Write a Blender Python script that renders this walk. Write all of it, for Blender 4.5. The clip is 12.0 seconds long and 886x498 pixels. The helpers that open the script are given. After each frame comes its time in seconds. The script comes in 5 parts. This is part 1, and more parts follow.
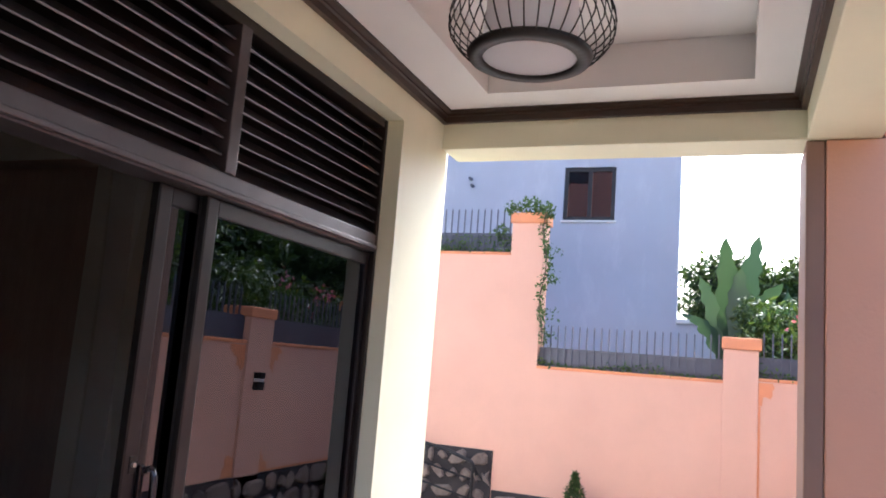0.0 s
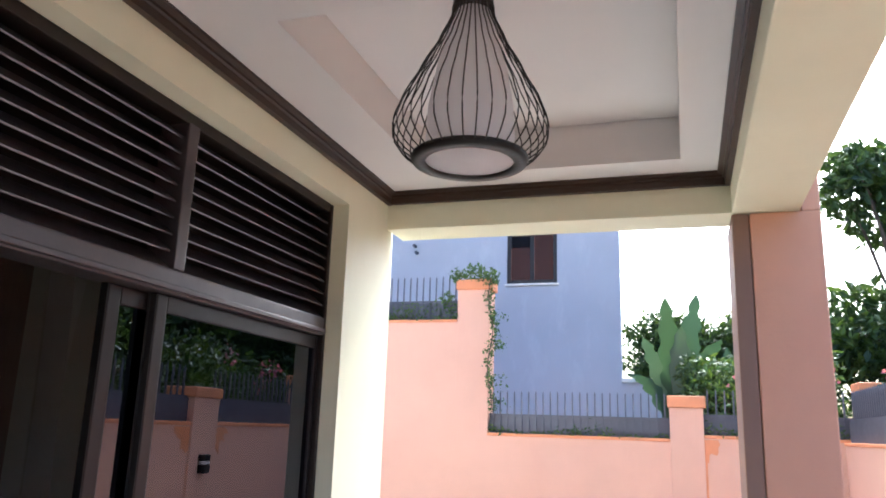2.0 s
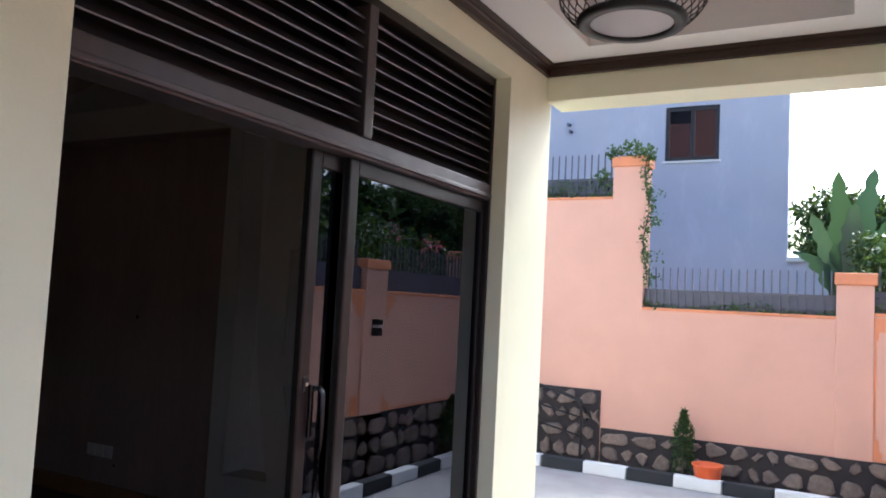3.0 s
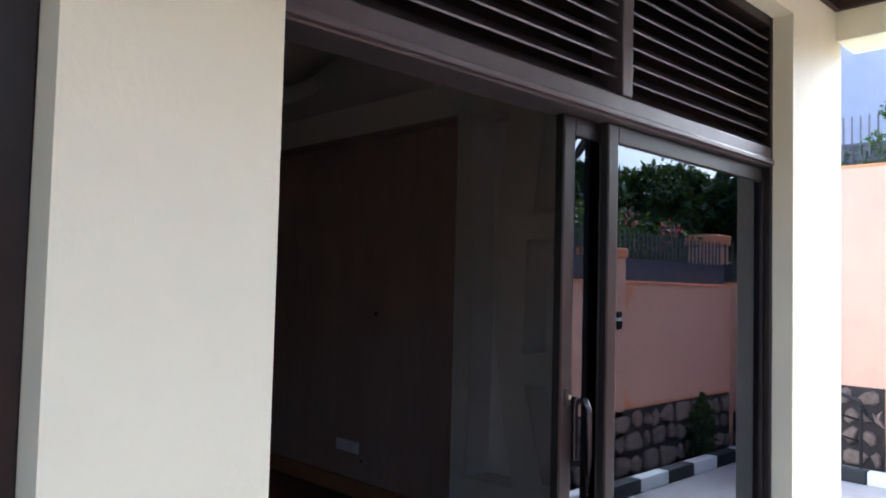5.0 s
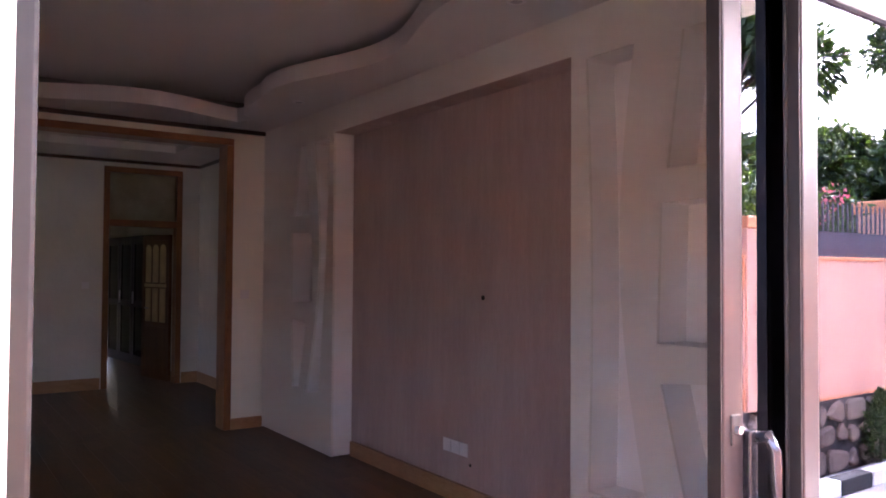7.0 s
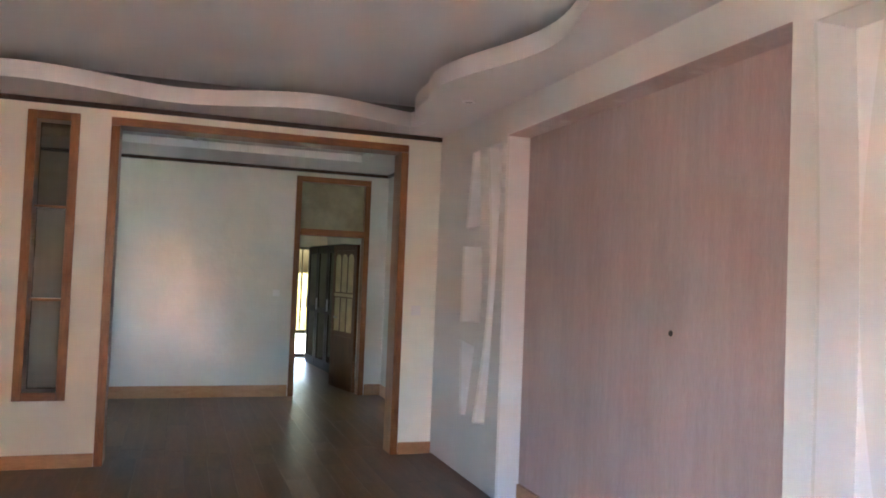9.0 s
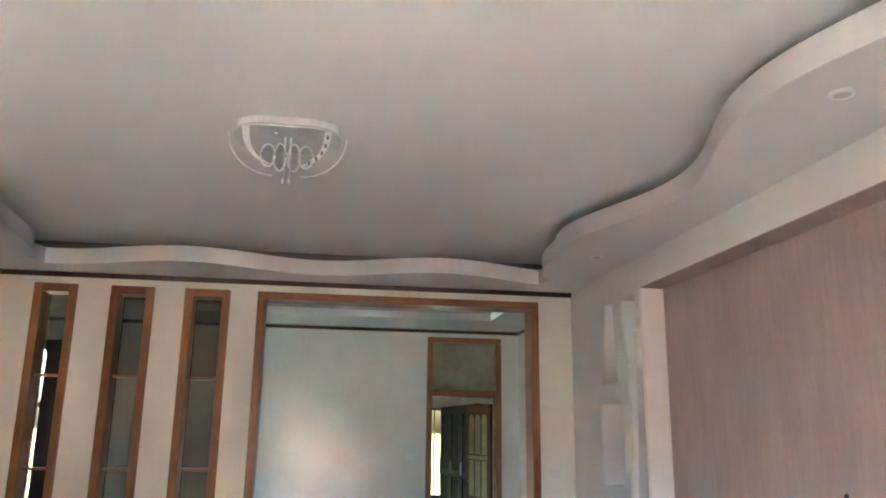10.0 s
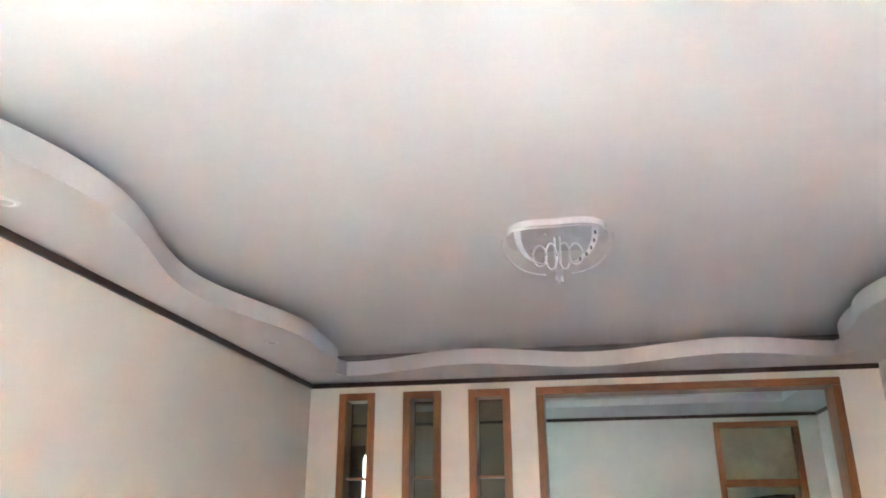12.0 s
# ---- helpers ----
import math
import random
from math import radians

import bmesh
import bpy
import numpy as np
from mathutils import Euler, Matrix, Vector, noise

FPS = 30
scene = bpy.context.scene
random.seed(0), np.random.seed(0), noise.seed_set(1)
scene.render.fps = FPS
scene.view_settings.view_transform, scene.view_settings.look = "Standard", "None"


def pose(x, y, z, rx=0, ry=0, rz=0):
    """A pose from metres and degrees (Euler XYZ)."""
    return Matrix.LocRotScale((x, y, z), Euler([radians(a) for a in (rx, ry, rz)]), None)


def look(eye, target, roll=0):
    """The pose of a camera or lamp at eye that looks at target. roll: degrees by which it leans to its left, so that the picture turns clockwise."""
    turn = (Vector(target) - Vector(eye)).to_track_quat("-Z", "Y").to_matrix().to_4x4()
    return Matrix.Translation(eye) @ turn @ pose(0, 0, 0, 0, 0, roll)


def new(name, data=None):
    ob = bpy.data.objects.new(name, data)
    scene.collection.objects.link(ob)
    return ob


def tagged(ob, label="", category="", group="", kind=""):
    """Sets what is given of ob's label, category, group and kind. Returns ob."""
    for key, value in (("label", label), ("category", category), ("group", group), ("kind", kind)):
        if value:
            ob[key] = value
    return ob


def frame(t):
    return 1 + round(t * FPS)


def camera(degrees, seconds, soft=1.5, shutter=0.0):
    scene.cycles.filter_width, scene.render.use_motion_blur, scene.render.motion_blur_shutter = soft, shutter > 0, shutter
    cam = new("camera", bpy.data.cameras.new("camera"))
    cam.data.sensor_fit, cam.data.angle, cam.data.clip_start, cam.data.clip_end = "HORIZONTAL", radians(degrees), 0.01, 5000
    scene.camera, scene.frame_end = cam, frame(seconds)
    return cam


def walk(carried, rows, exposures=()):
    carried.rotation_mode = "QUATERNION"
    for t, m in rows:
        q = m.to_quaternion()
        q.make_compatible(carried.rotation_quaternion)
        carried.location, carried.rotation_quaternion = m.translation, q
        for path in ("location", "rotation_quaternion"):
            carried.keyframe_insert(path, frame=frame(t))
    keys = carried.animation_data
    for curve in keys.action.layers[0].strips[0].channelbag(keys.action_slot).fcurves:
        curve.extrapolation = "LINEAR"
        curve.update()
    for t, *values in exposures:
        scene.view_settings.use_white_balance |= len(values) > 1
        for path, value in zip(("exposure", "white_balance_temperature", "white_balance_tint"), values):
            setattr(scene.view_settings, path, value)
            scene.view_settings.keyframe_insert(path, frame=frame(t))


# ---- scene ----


# ---------------------------------------------------------------- camera
cam = camera(60.5, 12.0, soft=1.8)
PATH = [
    (0, (1.421, -0.639, 1.685), (0.6894, 1.2000, 1.9735), 4.55),
    (0.5, (1.366, -0.746, 1.728), (0.7503, 1.1055, 2.1684), 3.28),
    (1, (1.362, -0.759, 1.768), (0.7639, 1.0536, 2.3672), 1.22),
    (1.5, (1.398, -0.763, 1.774), (0.8045, 1.0372, 2.4109), 0.47),
    (2, (1.437, -0.714, 1.742), (0.8434, 1.1400, 2.2010), 1.90),
    (2.5, (1.468, -0.762, 1.680), (0.7446, 1.0880, 1.9105), 2.31),
    (3, (1.486, -0.931, 1.632), (0.5221, 0.8156, 1.7736), 2.97),
    (3.5, (1.329, -0.846, 1.631), (0.1817, 0.7831, 1.7994), 2.51),
    (5.5, (1.143, -0.589, 1.640), (-0.3436, 0.7479, 1.7022), 1.73),
    (6, (1.055, -0.430, 1.622), (-0.4817, 0.8486, 1.6674), 1.69),
    (6.5, (0.834, -0.187, 1.630), (-0.7398, 1.0468, 1.6664), -0.05),
    (7, (0.676, -0.062, 1.595), (-0.9668, 1.0782, 1.6490), 0.36),
    (8.8, (0.130, 0.480, 1.612), (-1.7200, 1.2379, 1.6586), 2.42),
    (9, (0.132, 0.543, 1.665), (-1.7575, 1.1933, 1.7370), 2.24),
    (9.5, (0.122, 0.605, 1.679), (-1.8078, 1.0727, 1.9177), 1.59),
    (10, (0.136, 0.500, 1.692), (-1.7839, 0.8103, 2.1586), 0.75),
    (10.5, (0.147, 0.455, 1.692), (-1.7537, 0.5954, 2.2978), 0.48),
    (11, (0.180, 0.451, 1.694), (-1.7135, 0.4290, 2.3383), 0.46),
    (11.5, (0.231, 0.413, 1.687), (-1.6380, 0.2436, 2.3776), 0.21),
    (12, (0.249, 0.386, 1.683), (-1.5966, 0.0431, 2.3726), -0.20),
]

E_OUT, E_IN = 1.95, 7.55
EXPOSURES = [(0.0, E_OUT + 0.3, 5450, 5), (0.5, E_OUT + 0.25, 5400, 4), (1.0, E_OUT, 5300, 3), (1.5, E_OUT + 0.2, 5300, 1), (2.0, E_OUT + 0.35, 5300, 0), (2.5, E_OUT - 0.25, 5400, 3), (3.0, E_OUT + 0.1, 5250, 0), (3.6, E_OUT + 0.45, 5100, -3), (5.5, E_OUT + 1.1, 5000, 3), (6.0, E_OUT + 1.9, 5050, 7), (6.4, E_OUT + 1.3, 5050, 4), (6.7, E_OUT + 2.1, 5350, 14),
             (7.0, E_OUT + 3.65, 5800, 28), (7.3, E_OUT + 4.3, 5800, 24), (8.2, E_IN - 0.2, 5550, 9), (9.0, E_IN - 0.05, 5350, 2), (9.5, E_IN, 5200, -6), (10.0, E_IN + 0.2, 5050, -9), (10.4, E_IN + 0.9, 4850, -10), (11.0, E_IN + 0.8, 4800, -9), (12.0, E_IN + 0.6, 4800, -7)]
walk(cam, [(t, look(eye, target, roll)) for t, eye, target, roll in PATH], EXPOSURES)

# ---------------------------------------------------------------- world and sun
SUN_AZ, SUN_EL = radians(7), radians(46)      # from +y towards +x, and above the horizon
world = bpy.data.worlds.new("world")
scene.world = world
world.use_nodes = True
wn = world.node_tree.nodes
sky = wn.new("ShaderNodeTexSky")
sky.sky_type = "NISHITA"
sky.sun_disc = False
sky.sun_elevation = SUN_EL
sky.sun_rotation = SUN_AZ
sky.dust_density = 8.0
sky.air_density = 0.8
sky.ozone_density = 0.6
world.node_tree.links.new(sky.outputs[0], wn["Background"].inputs[0])
wn["Background"].inputs[1].default_value = 0.15

sun_data = bpy.data.lights.new("sun", "SUN")
sun_data.energy = 1.2
sun_data.angle = radians(7)
sun_data.color = (1.0, 0.93, 0.82)
sun = new("sun", sun_data)
sun.matrix_world = look((0, 0, 0), (-math.sin(SUN_AZ) * math.cos(SUN_EL), -math.cos(SUN_AZ) * math.cos(SUN_EL), -math.sin(SUN_EL)))


# ---------------------------------------------------------------- materials
def nodes_of(name):
    m = bpy.data.materials.new(name)
    m.use_nodes = True
    nt = m.node_tree
    return m, nt, nt.nodes["Principled BSDF"]


def tex_coords(nt, stretch=(1, 1, 1), kind="Object"):
    co = nt.nodes.new("ShaderNodeTexCoord")
    mp = nt.nodes.new("ShaderNodeMapping")
    mp.inputs["Scale"].default_value = stretch
    nt.links.new(co.outputs[kind], mp.inputs[0])
    return mp.outputs[0]


def noise_node(nt, vec, scale, detail=4.0, rough=0.6):
    n = nt.nodes.new("ShaderNodeTexNoise")
    n.inputs["Scale"].default_value = scale
    n.inputs["Detail"].default_value = detail
    n.inputs["Roughness"].default_value = rough
    nt.links.new(vec, n.inputs["Vector"])
    return n.outputs["Fac"]


def ramp(nt, fac, lo, hi, a=0.3, b=0.7):
    r = nt.nodes.new("ShaderNodeValToRGB")
    r.color_ramp.elements[0].position, r.color_ramp.elements[1].position = a, b
    r.color_ramp.elements[0].color, r.color_ramp.elements[1].color = (*lo, 1), (*hi, 1)
    nt.links.new(fac, r.inputs[0])
    return r.outputs[0]


def mix_colour(nt, fac, a, b, mode="MIX"):
    m = nt.nodes.new("ShaderNodeMix")
    m.data_type, m.blend_type = "RGBA", mode
    for sock, v in ((m.inputs[0], fac), (m.inputs[6], a), (m.inputs[7], b)):
        if isinstance(v, bpy.types.NodeSocket):
            nt.links.new(v, sock)
        else:
            sock.default_value = v if isinstance(v, float) else (*v, 1)
    return m.outputs[2]


def bump_into(nt, b, height, strength, distance=0.01):
    k = nt.nodes.new("ShaderNodeBump")
    k.inputs["Strength"].default_value = strength
    k.inputs["Distance"].default_value = distance
    nt.links.new(height, k.inputs["Height"])
    nt.links.new(k.outputs[0], b.inputs["Normal"])


def scaled(c, k):
    return tuple(min(1.0, v * k) for v in c)


def painted(name, colour, rough=0.55, patch=0.06, grain=0.25, stains=None, stain_amount=0.0, spec=0.4, big=1.3, fine=90.0):
    """Painted plaster or metal: slow patches, fine grain, a little relief."""
    m, nt, b = nodes_of(name)
    v = tex_coords(nt)
    large = noise_node(nt, v, big, 5.0)
    col = ramp(nt, large, scaled(colour, 1 - patch), scaled(colour, 1 + patch))
    if stains:
        s = noise_node(nt, tex_coords(nt, (1.0, 1.0, 0.35)), 2.3, 8.0, 0.7)
        r = nt.nodes.new("ShaderNodeMapRange")
        r.inputs[1].default_value, r.inputs[2].default_value = 0.52, 0.75
        r.inputs[3].default_value, r.inputs[4].default_value = 0.0, stain_amount
        nt.links.new(s, r.inputs[0])
        col = mix_colour(nt, r.outputs[0], col, stains)
    nt.links.new(col, b.inputs["Base Color"])
    g = noise_node(nt, v, fine, 3.0)
    bump_into(nt, b, g, grain, 0.002)
    rr = nt.nodes.new("ShaderNodeMapRange")
    rr.inputs[3].default_value, rr.inputs[4].default_value = rough - 0.08, rough + 0.08
    nt.links.new(large, rr.inputs[0])
    nt.links.new(rr.outputs[0], b.inputs["Roughness"])
    b.inputs["Specular IOR Level"].default_value = spec
    return m


def wooden(name, dark, light, rough=0.4, along=(1, 1, 1), scale=3.0, varied=0.0):
    m, nt, b = nodes_of(name)
    v = tex_coords(nt, along)
    if varied:
        info = nt.nodes.new("ShaderNodeObjectInfo")
        add = nt.nodes.new("ShaderNodeVectorMath")
        add.operation = "ADD"
        mul = nt.nodes.new("ShaderNodeVectorMath")
        mul.operation = "SCALE"
        mul.inputs[0].default_value = (17.0, 23.0, 31.0)
        nt.links.new(info.outputs["Random"], mul.inputs["Scale"])
        nt.links.new(v, add.inputs[0])
        nt.links.new(mul.outputs[0], add.inputs[1])
        v = add.outputs[0]
    n1 = noise_node(nt, v, scale, 8.0, 0.65)
    n2 = noise_node(nt, v, scale * 9, 4.0, 0.6)
    col = ramp(nt, n1, dark, light, 0.35, 0.68)
    col = mix_colour(nt, 0.35, col, ramp(nt, n2, scaled(dark, 0.8), scaled(light, 1.1)))
    if varied:
        tone = ramp(nt, info.outputs["Random"], scaled((1, 1, 1), 1 - varied), (1, 1, 1), 0.0, 1.0)
        col = mix_colour(nt, 1.0, col, tone, "MULTIPLY")
    nt.links.new(col, b.inputs["Base Color"])
    b.inputs["Roughness"].default_value = rough
    bump_into(nt, b, n2, 0.12, 0.003)
    return m


def metallic(name, colour, rough=0.4, metal=0.6):
    m, nt, b = nodes_of(name)
    v = tex_coords(nt)
    n = noise_node(nt, v, 7.0, 5.0)
    nt.links.new(ramp(nt, n, scaled(colour, 0.85), scaled(colour, 1.15)), b.inputs["Base Color"])
    b.inputs["Metallic"].default_value = metal
    r = nt.nodes.new("ShaderNodeMapRange")
    r.inputs[3].default_value, r.inputs[4].default_value = rough - 0.07, rough + 0.07
    nt.links.new(noise_node(nt, v, 25.0), r.inputs[0])
    nt.links.new(r.outputs[0], b.inputs["Roughness"])
    return m


def glass_material(name, tint, ior=1.9, rough=0.0, sheen=(0.95, 0.96, 1.0)):
    m, nt, b = nodes_of(name)
    nt.nodes.remove(b)
    out = nt.nodes["Material Output"]
    tr = nt.nodes.new("ShaderNodeBsdfTransparent")
    tr.inputs[0].default_value = (*tint, 1)
    gl = nt.nodes.new("ShaderNodeBsdfGlossy")
    gl.inputs["Roughness"].default_value = rough
    gl.inputs[0].default_value = (*sheen, 1)
    fr = nt.nodes.new("ShaderNodeFresnel")
    fr.inputs[0].default_value = ior
    mx = nt.nodes.new("ShaderNodeMixShader")
    nt.links.new(fr.outputs[0], mx.inputs[0])
    nt.links.new(tr.outputs[0], mx.inputs[1])
    nt.links.new(gl.outputs[0], mx.inputs[2])
    nt.links.new(mx.outputs[0], out.inputs[0])
    return m


def leafy(name, lo, hi, rough=0.45, trans=0.35):
    m, nt, b = nodes_of(name)
    geo = nt.nodes.new("ShaderNodeNewGeometry")
    col = ramp(nt, geo.outputs["Random Per Island"], lo, hi, 0.0, 1.0)
    nt.links.new(col, b.inputs["Base Color"])
    b.inputs["Roughness"].default_value = rough
    tl = nt.nodes.new("ShaderNodeBsdfTranslucent")
    nt.links.new(mix_colour(nt, 1.0, col, (1.0, 0.95, 0.45), "MULTIPLY"), tl.inputs[0])
    mx = nt.nodes.new("ShaderNodeMixShader")
    mx.inputs[0].default_value = trans
    nt.links.new(b.outputs[0], mx.inputs[1])
    nt.links.new(tl.outputs[0], mx.inputs[2])
    nt.links.new(mx.outputs[0], nt.nodes["Material Output"].inputs[0])
    return m


def stony(name, lo, hi):
    m, nt, b = nodes_of(name)
    info = nt.nodes.new("ShaderNodeObjectInfo")
    v = tex_coords(nt)
    base = ramp(nt, info.outputs["Random"], lo, hi, 0.0, 1.0)
    n = noise_node(nt, v, 14.0, 8.0, 0.7)
    col = mix_colour(nt, 0.5, base, ramp(nt, n, scaled(lo, 0.7), scaled(hi, 1.2)))
    nt.links.new(col, b.inputs["Base Color"])
    b.inputs["Roughness"].default_value = 0.85
    bump_into(nt, b, n, 0.5, 0.01)
    return m


M = {}
M["cream"] = painted("cream_paint", (0.80, 0.78, 0.60), 0.5, 0.05, 0.3, (0.62, 0.58, 0.40), 0.15)
M["pink"] = painted("salmon_render", (0.76, 0.425, 0.305), 0.75, 0.06, 0.6, (0.70, 0.36, 0.26), 0.35, 0.3, 0.9, 60.0)
M["orange"] = painted("orange_cap_paint", (0.78, 0.30, 0.14), 0.7, 0.10, 0.5, (0.5, 0.2, 0.12), 0.4, 0.3)
M["porch_white"] = painted("porch_ceiling_paint", (0.72, 0.69, 0.685), 0.6, 0.03, 0.15)
M["white"] = painted("white_emulsion", (0.83, 0.81, 0.775), 0.5, 0.03, 0.12)
# unit fronts and bulkhead: cream darkened to carry their shade against the cells
M["shaded_cream"] = painted("shaded_cream_paint", (0.74, 0.72, 0.66), 0.45, 0.03, 0.15)
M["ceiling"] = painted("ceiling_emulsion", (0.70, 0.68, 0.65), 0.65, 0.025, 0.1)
M["room_cream"] = painted("cream_silk_paint", (0.83, 0.80, 0.69), 0.32, 0.04, 0.25, (0.70, 0.66, 0.54), 0.12, 0.5, 1.1, 30.0)
M["dining_wall"] = painted("pale_silk_paint", (0.78, 0.75, 0.67), 0.17, 0.06, 1.0, (0.62, 0.63, 0.56), 0.35, 0.9, 1.5, 10.0)
for nd in M["dining_wall"].node_tree.nodes:
    if nd.type == "BUMP":
        nd.inputs["Distance"].default_value = 0.006
# dark grey that carries the cove's shade in place of ceiling white
M["cove_shade"] = painted("cove_shade_grey", (0.20, 0.19, 0.185), 0.85, 0.15, 0.6)
M["cornice"] = painted("dark_brown_gloss", (0.045, 0.024, 0.016), 0.35, 0.15, 0.15)
M["brown_paint"] = painted("brown_paint", (0.30, 0.185, 0.145), 0.5, 0.1, 0.3)
M["frame"] = metallic("dark_bronze_aluminium", (0.04, 0.031, 0.029), 0.34, 0.6)
# lighter tone of the frame metal for transom, mullion and slats
M["frame_light"] = metallic("pale_bronze_aluminium", (0.112, 0.095, 0.104), 0.34, 0.6)
M["leaf_frame"] = metallic("dark_bronze_leaf", (0.038, 0.030, 0.031), 0.36, 0.6)
M["chrome"] = metallic("brushed_steel", (0.6, 0.6, 0.6), 0.3, 0.95)
M["dark_chrome"] = metallic("dark_chrome", (0.07, 0.066, 0.075), 0.25, 0.9)
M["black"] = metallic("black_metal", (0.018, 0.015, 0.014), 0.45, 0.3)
M["iron"] = metallic("grey_painted_iron", (0.12, 0.115, 0.14), 0.5, 0.3)
M["trim"] = wooden("varnished_wood", (0.17, 0.062, 0.019), (0.36, 0.150, 0.047), 0.32, (3, 3, 0.5), 3.0)
M["trim_h"] = wooden("varnished_wood_level", (0.17, 0.062, 0.019), (0.36, 0.150, 0.047), 0.32, (3, 0.5, 3), 3.0)
M["skirting"] = wooden("skirting_wood", (0.34, 0.17, 0.07), (0.50, 0.29, 0.14), 0.35, (0.6, 0.6, 3), 3.0)
M["plank"] = wooden("laminate_plank", (0.115, 0.050, 0.022), (0.215, 0.10, 0.045), 0.42, (0.35, 3.5, 3.5), 3.5, 0.22)
M["wallpaper"] = wooden("brown_streaked_wallpaper", (0.49, 0.365, 0.318), (0.565, 0.435, 0.385), 0.5, (7, 7, 0.6), 3.2)
nt_ = M["wallpaper"].node_tree
b_ = nt_.nodes["Principled BSDF"]
tone_ = ramp(nt_, noise_node(nt_, tex_coords(nt_, (1.6, 1.6, 0.5)), 1.7, 5.0, 0.65), (0.84, 0.83, 0.84), (1.0, 1.0, 1.0), 0.35, 0.65)
nt_.links.new(mix_colour(nt_, 1.0, b_.inputs["Base Color"].links[0].from_socket, tone_, "MULTIPLY"), b_.inputs["Base Color"])
M["wallpaper_pale"] = painted("pale_plaster_smear", (0.55, 0.45, 0.40), 0.5, 0.08, 0.3)
M["blue_wall"] = painted("blue_grey_render", (0.465, 0.475, 0.555), 0.8, 0.07, 0.5, (0.62, 0.63, 0.69), 0.6, 0.3, 0.5, 40.0)
M["white_coping"] = painted("white_coping", (0.75, 0.74, 0.72), 0.7, 0.08, 0.3)
M["stone"] = stony("field_stone", (0.11, 0.075, 0.058), (0.28, 0.21, 0.165))
M["mortar"] = painted("dark_mortar", (0.045, 0.036, 0.034), 0.9, 0.2, 0.6)
M["paving"] = painted("concrete_paving", (0.36, 0.34, 0.325), 0.85, 0.12, 0.6, (0.24, 0.21, 0.2), 0.5, 0.3, 2.0, 50.0)
M["grass"] = painted("lawn", (0.10, 0.095, 0.06), 0.9, 0.3, 0.8, None, 0, 0.2, 3.0, 60.0)
M["porch_tile"] = painted("porch_floor_tile", (0.19, 0.16, 0.14), 0.35, 0.08, 0.1)
m_, nt_, b_ = nodes_of("white_fabric_glow")
tl_ = nt_.nodes.new("ShaderNodeBsdfTranslucent")
tl_.inputs[0].default_value = (0.93, 0.91, 0.94, 1)
b_.inputs["Base Color"].default_value = (0.92, 0.90, 0.93, 1)
b_.inputs["Roughness"].default_value = 0.7
mx_ = nt_.nodes.new("ShaderNodeMixShader")
mx_.inputs[0].default_value = 0.5
nt_.links.new(b_.outputs[0], mx_.inputs[1])
nt_.links.new(tl_.outputs[0], mx_.inputs[2])
nt_.links.new(mx_.outputs[0], nt_.nodes["Material Output"].inputs[0])
bump_into(nt_, b_, noise_node(nt_, tex_coords(nt_), 300.0), 0.2, 0.001)
M["shade_white"] = m_
M["plastic"] = painted("white_plastic", (0.78, 0.76, 0.74), 0.35, 0.02, 0.05)
M["acrylic"] = painted("satin_white_acrylic", (0.66, 0.65, 0.645), 0.25, 0.02, 0.03)
M["lamp_grey"] = metallic("satin_grey_mirror", (0.58, 0.56, 0.56), 0.35, 0.25)
M["leaf_dark"] = leafy("mango_leaf", (0.018, 0.042, 0.012), (0.085, 0.135, 0.03))
M["leaf_mid"] = leafy("shrub_leaf", (0.03, 0.075, 0.02), (0.13, 0.19, 0.045))
M["leaf_banana"] = leafy("banana_leaf", (0.035, 0.075, 0.045), (0.085, 0.14, 0.08), 0.35, 0.35)
M["flower"] = leafy("pink_blossom", (0.34, 0.07, 0.16), (0.52, 0.17, 0.27), 0.6, 0.4)
M["bark"] = wooden("bark", (0.06, 0.04, 0.03), (0.16, 0.11, 0.08), 0.9, (3, 3, 0.6), 5.0)
M["bucket"] = painted("orange_plastic", (0.75, 0.13, 0.03), 0.4, 0.05, 0.05)
M["glass_tint"] = glass_material("tinted_glass", (0.28, 0.26, 0.25), 2.5, 0.0, (0.52, 0.55, 0.66))
M["glass_clear"] = glass_material("clear_glass", (0.85, 0.87, 0.86), 1.5)
M["glass_frost"] = painted("obscured_fanlight_glass", (0.34, 0.305, 0.20), 0.22, 0.25, 0.2, None, 0.0, 0.6, 3.0, 40.0)
M["glass_smoke"] = glass_material("smoked_glass", (0.54, 0.47, 0.40), 1.35)
M["glass_amber"] = glass_material("amber_glass", (0.36, 0.32, 0.23), 1.4)
M["glass_dark"] = glass_material("dark_window_glass", (0.26, 0.17, 0.15), 1.2)
M["dark_gloss"] = painted("dark_glass_front", (0.05, 0.052, 0.06), 0.08, 0.1, 0.02, None, 0.0, 0.9)
M["kerb_black"] = painted("black_kerb_paint", (0.03, 0.03, 0.032), 0.8, 0.15, 0.5)
M["door_brown"] = wooden("dark_door_wood", (0.10, 0.04, 0.018), (0.20, 0.085, 0.035), 0.3, (3, 3, 0.5), 3.0)
M["orange_cloth"] = painted("orange_blind", (0.70, 0.30, 0.14), 0.8, 0.1, 0.4)


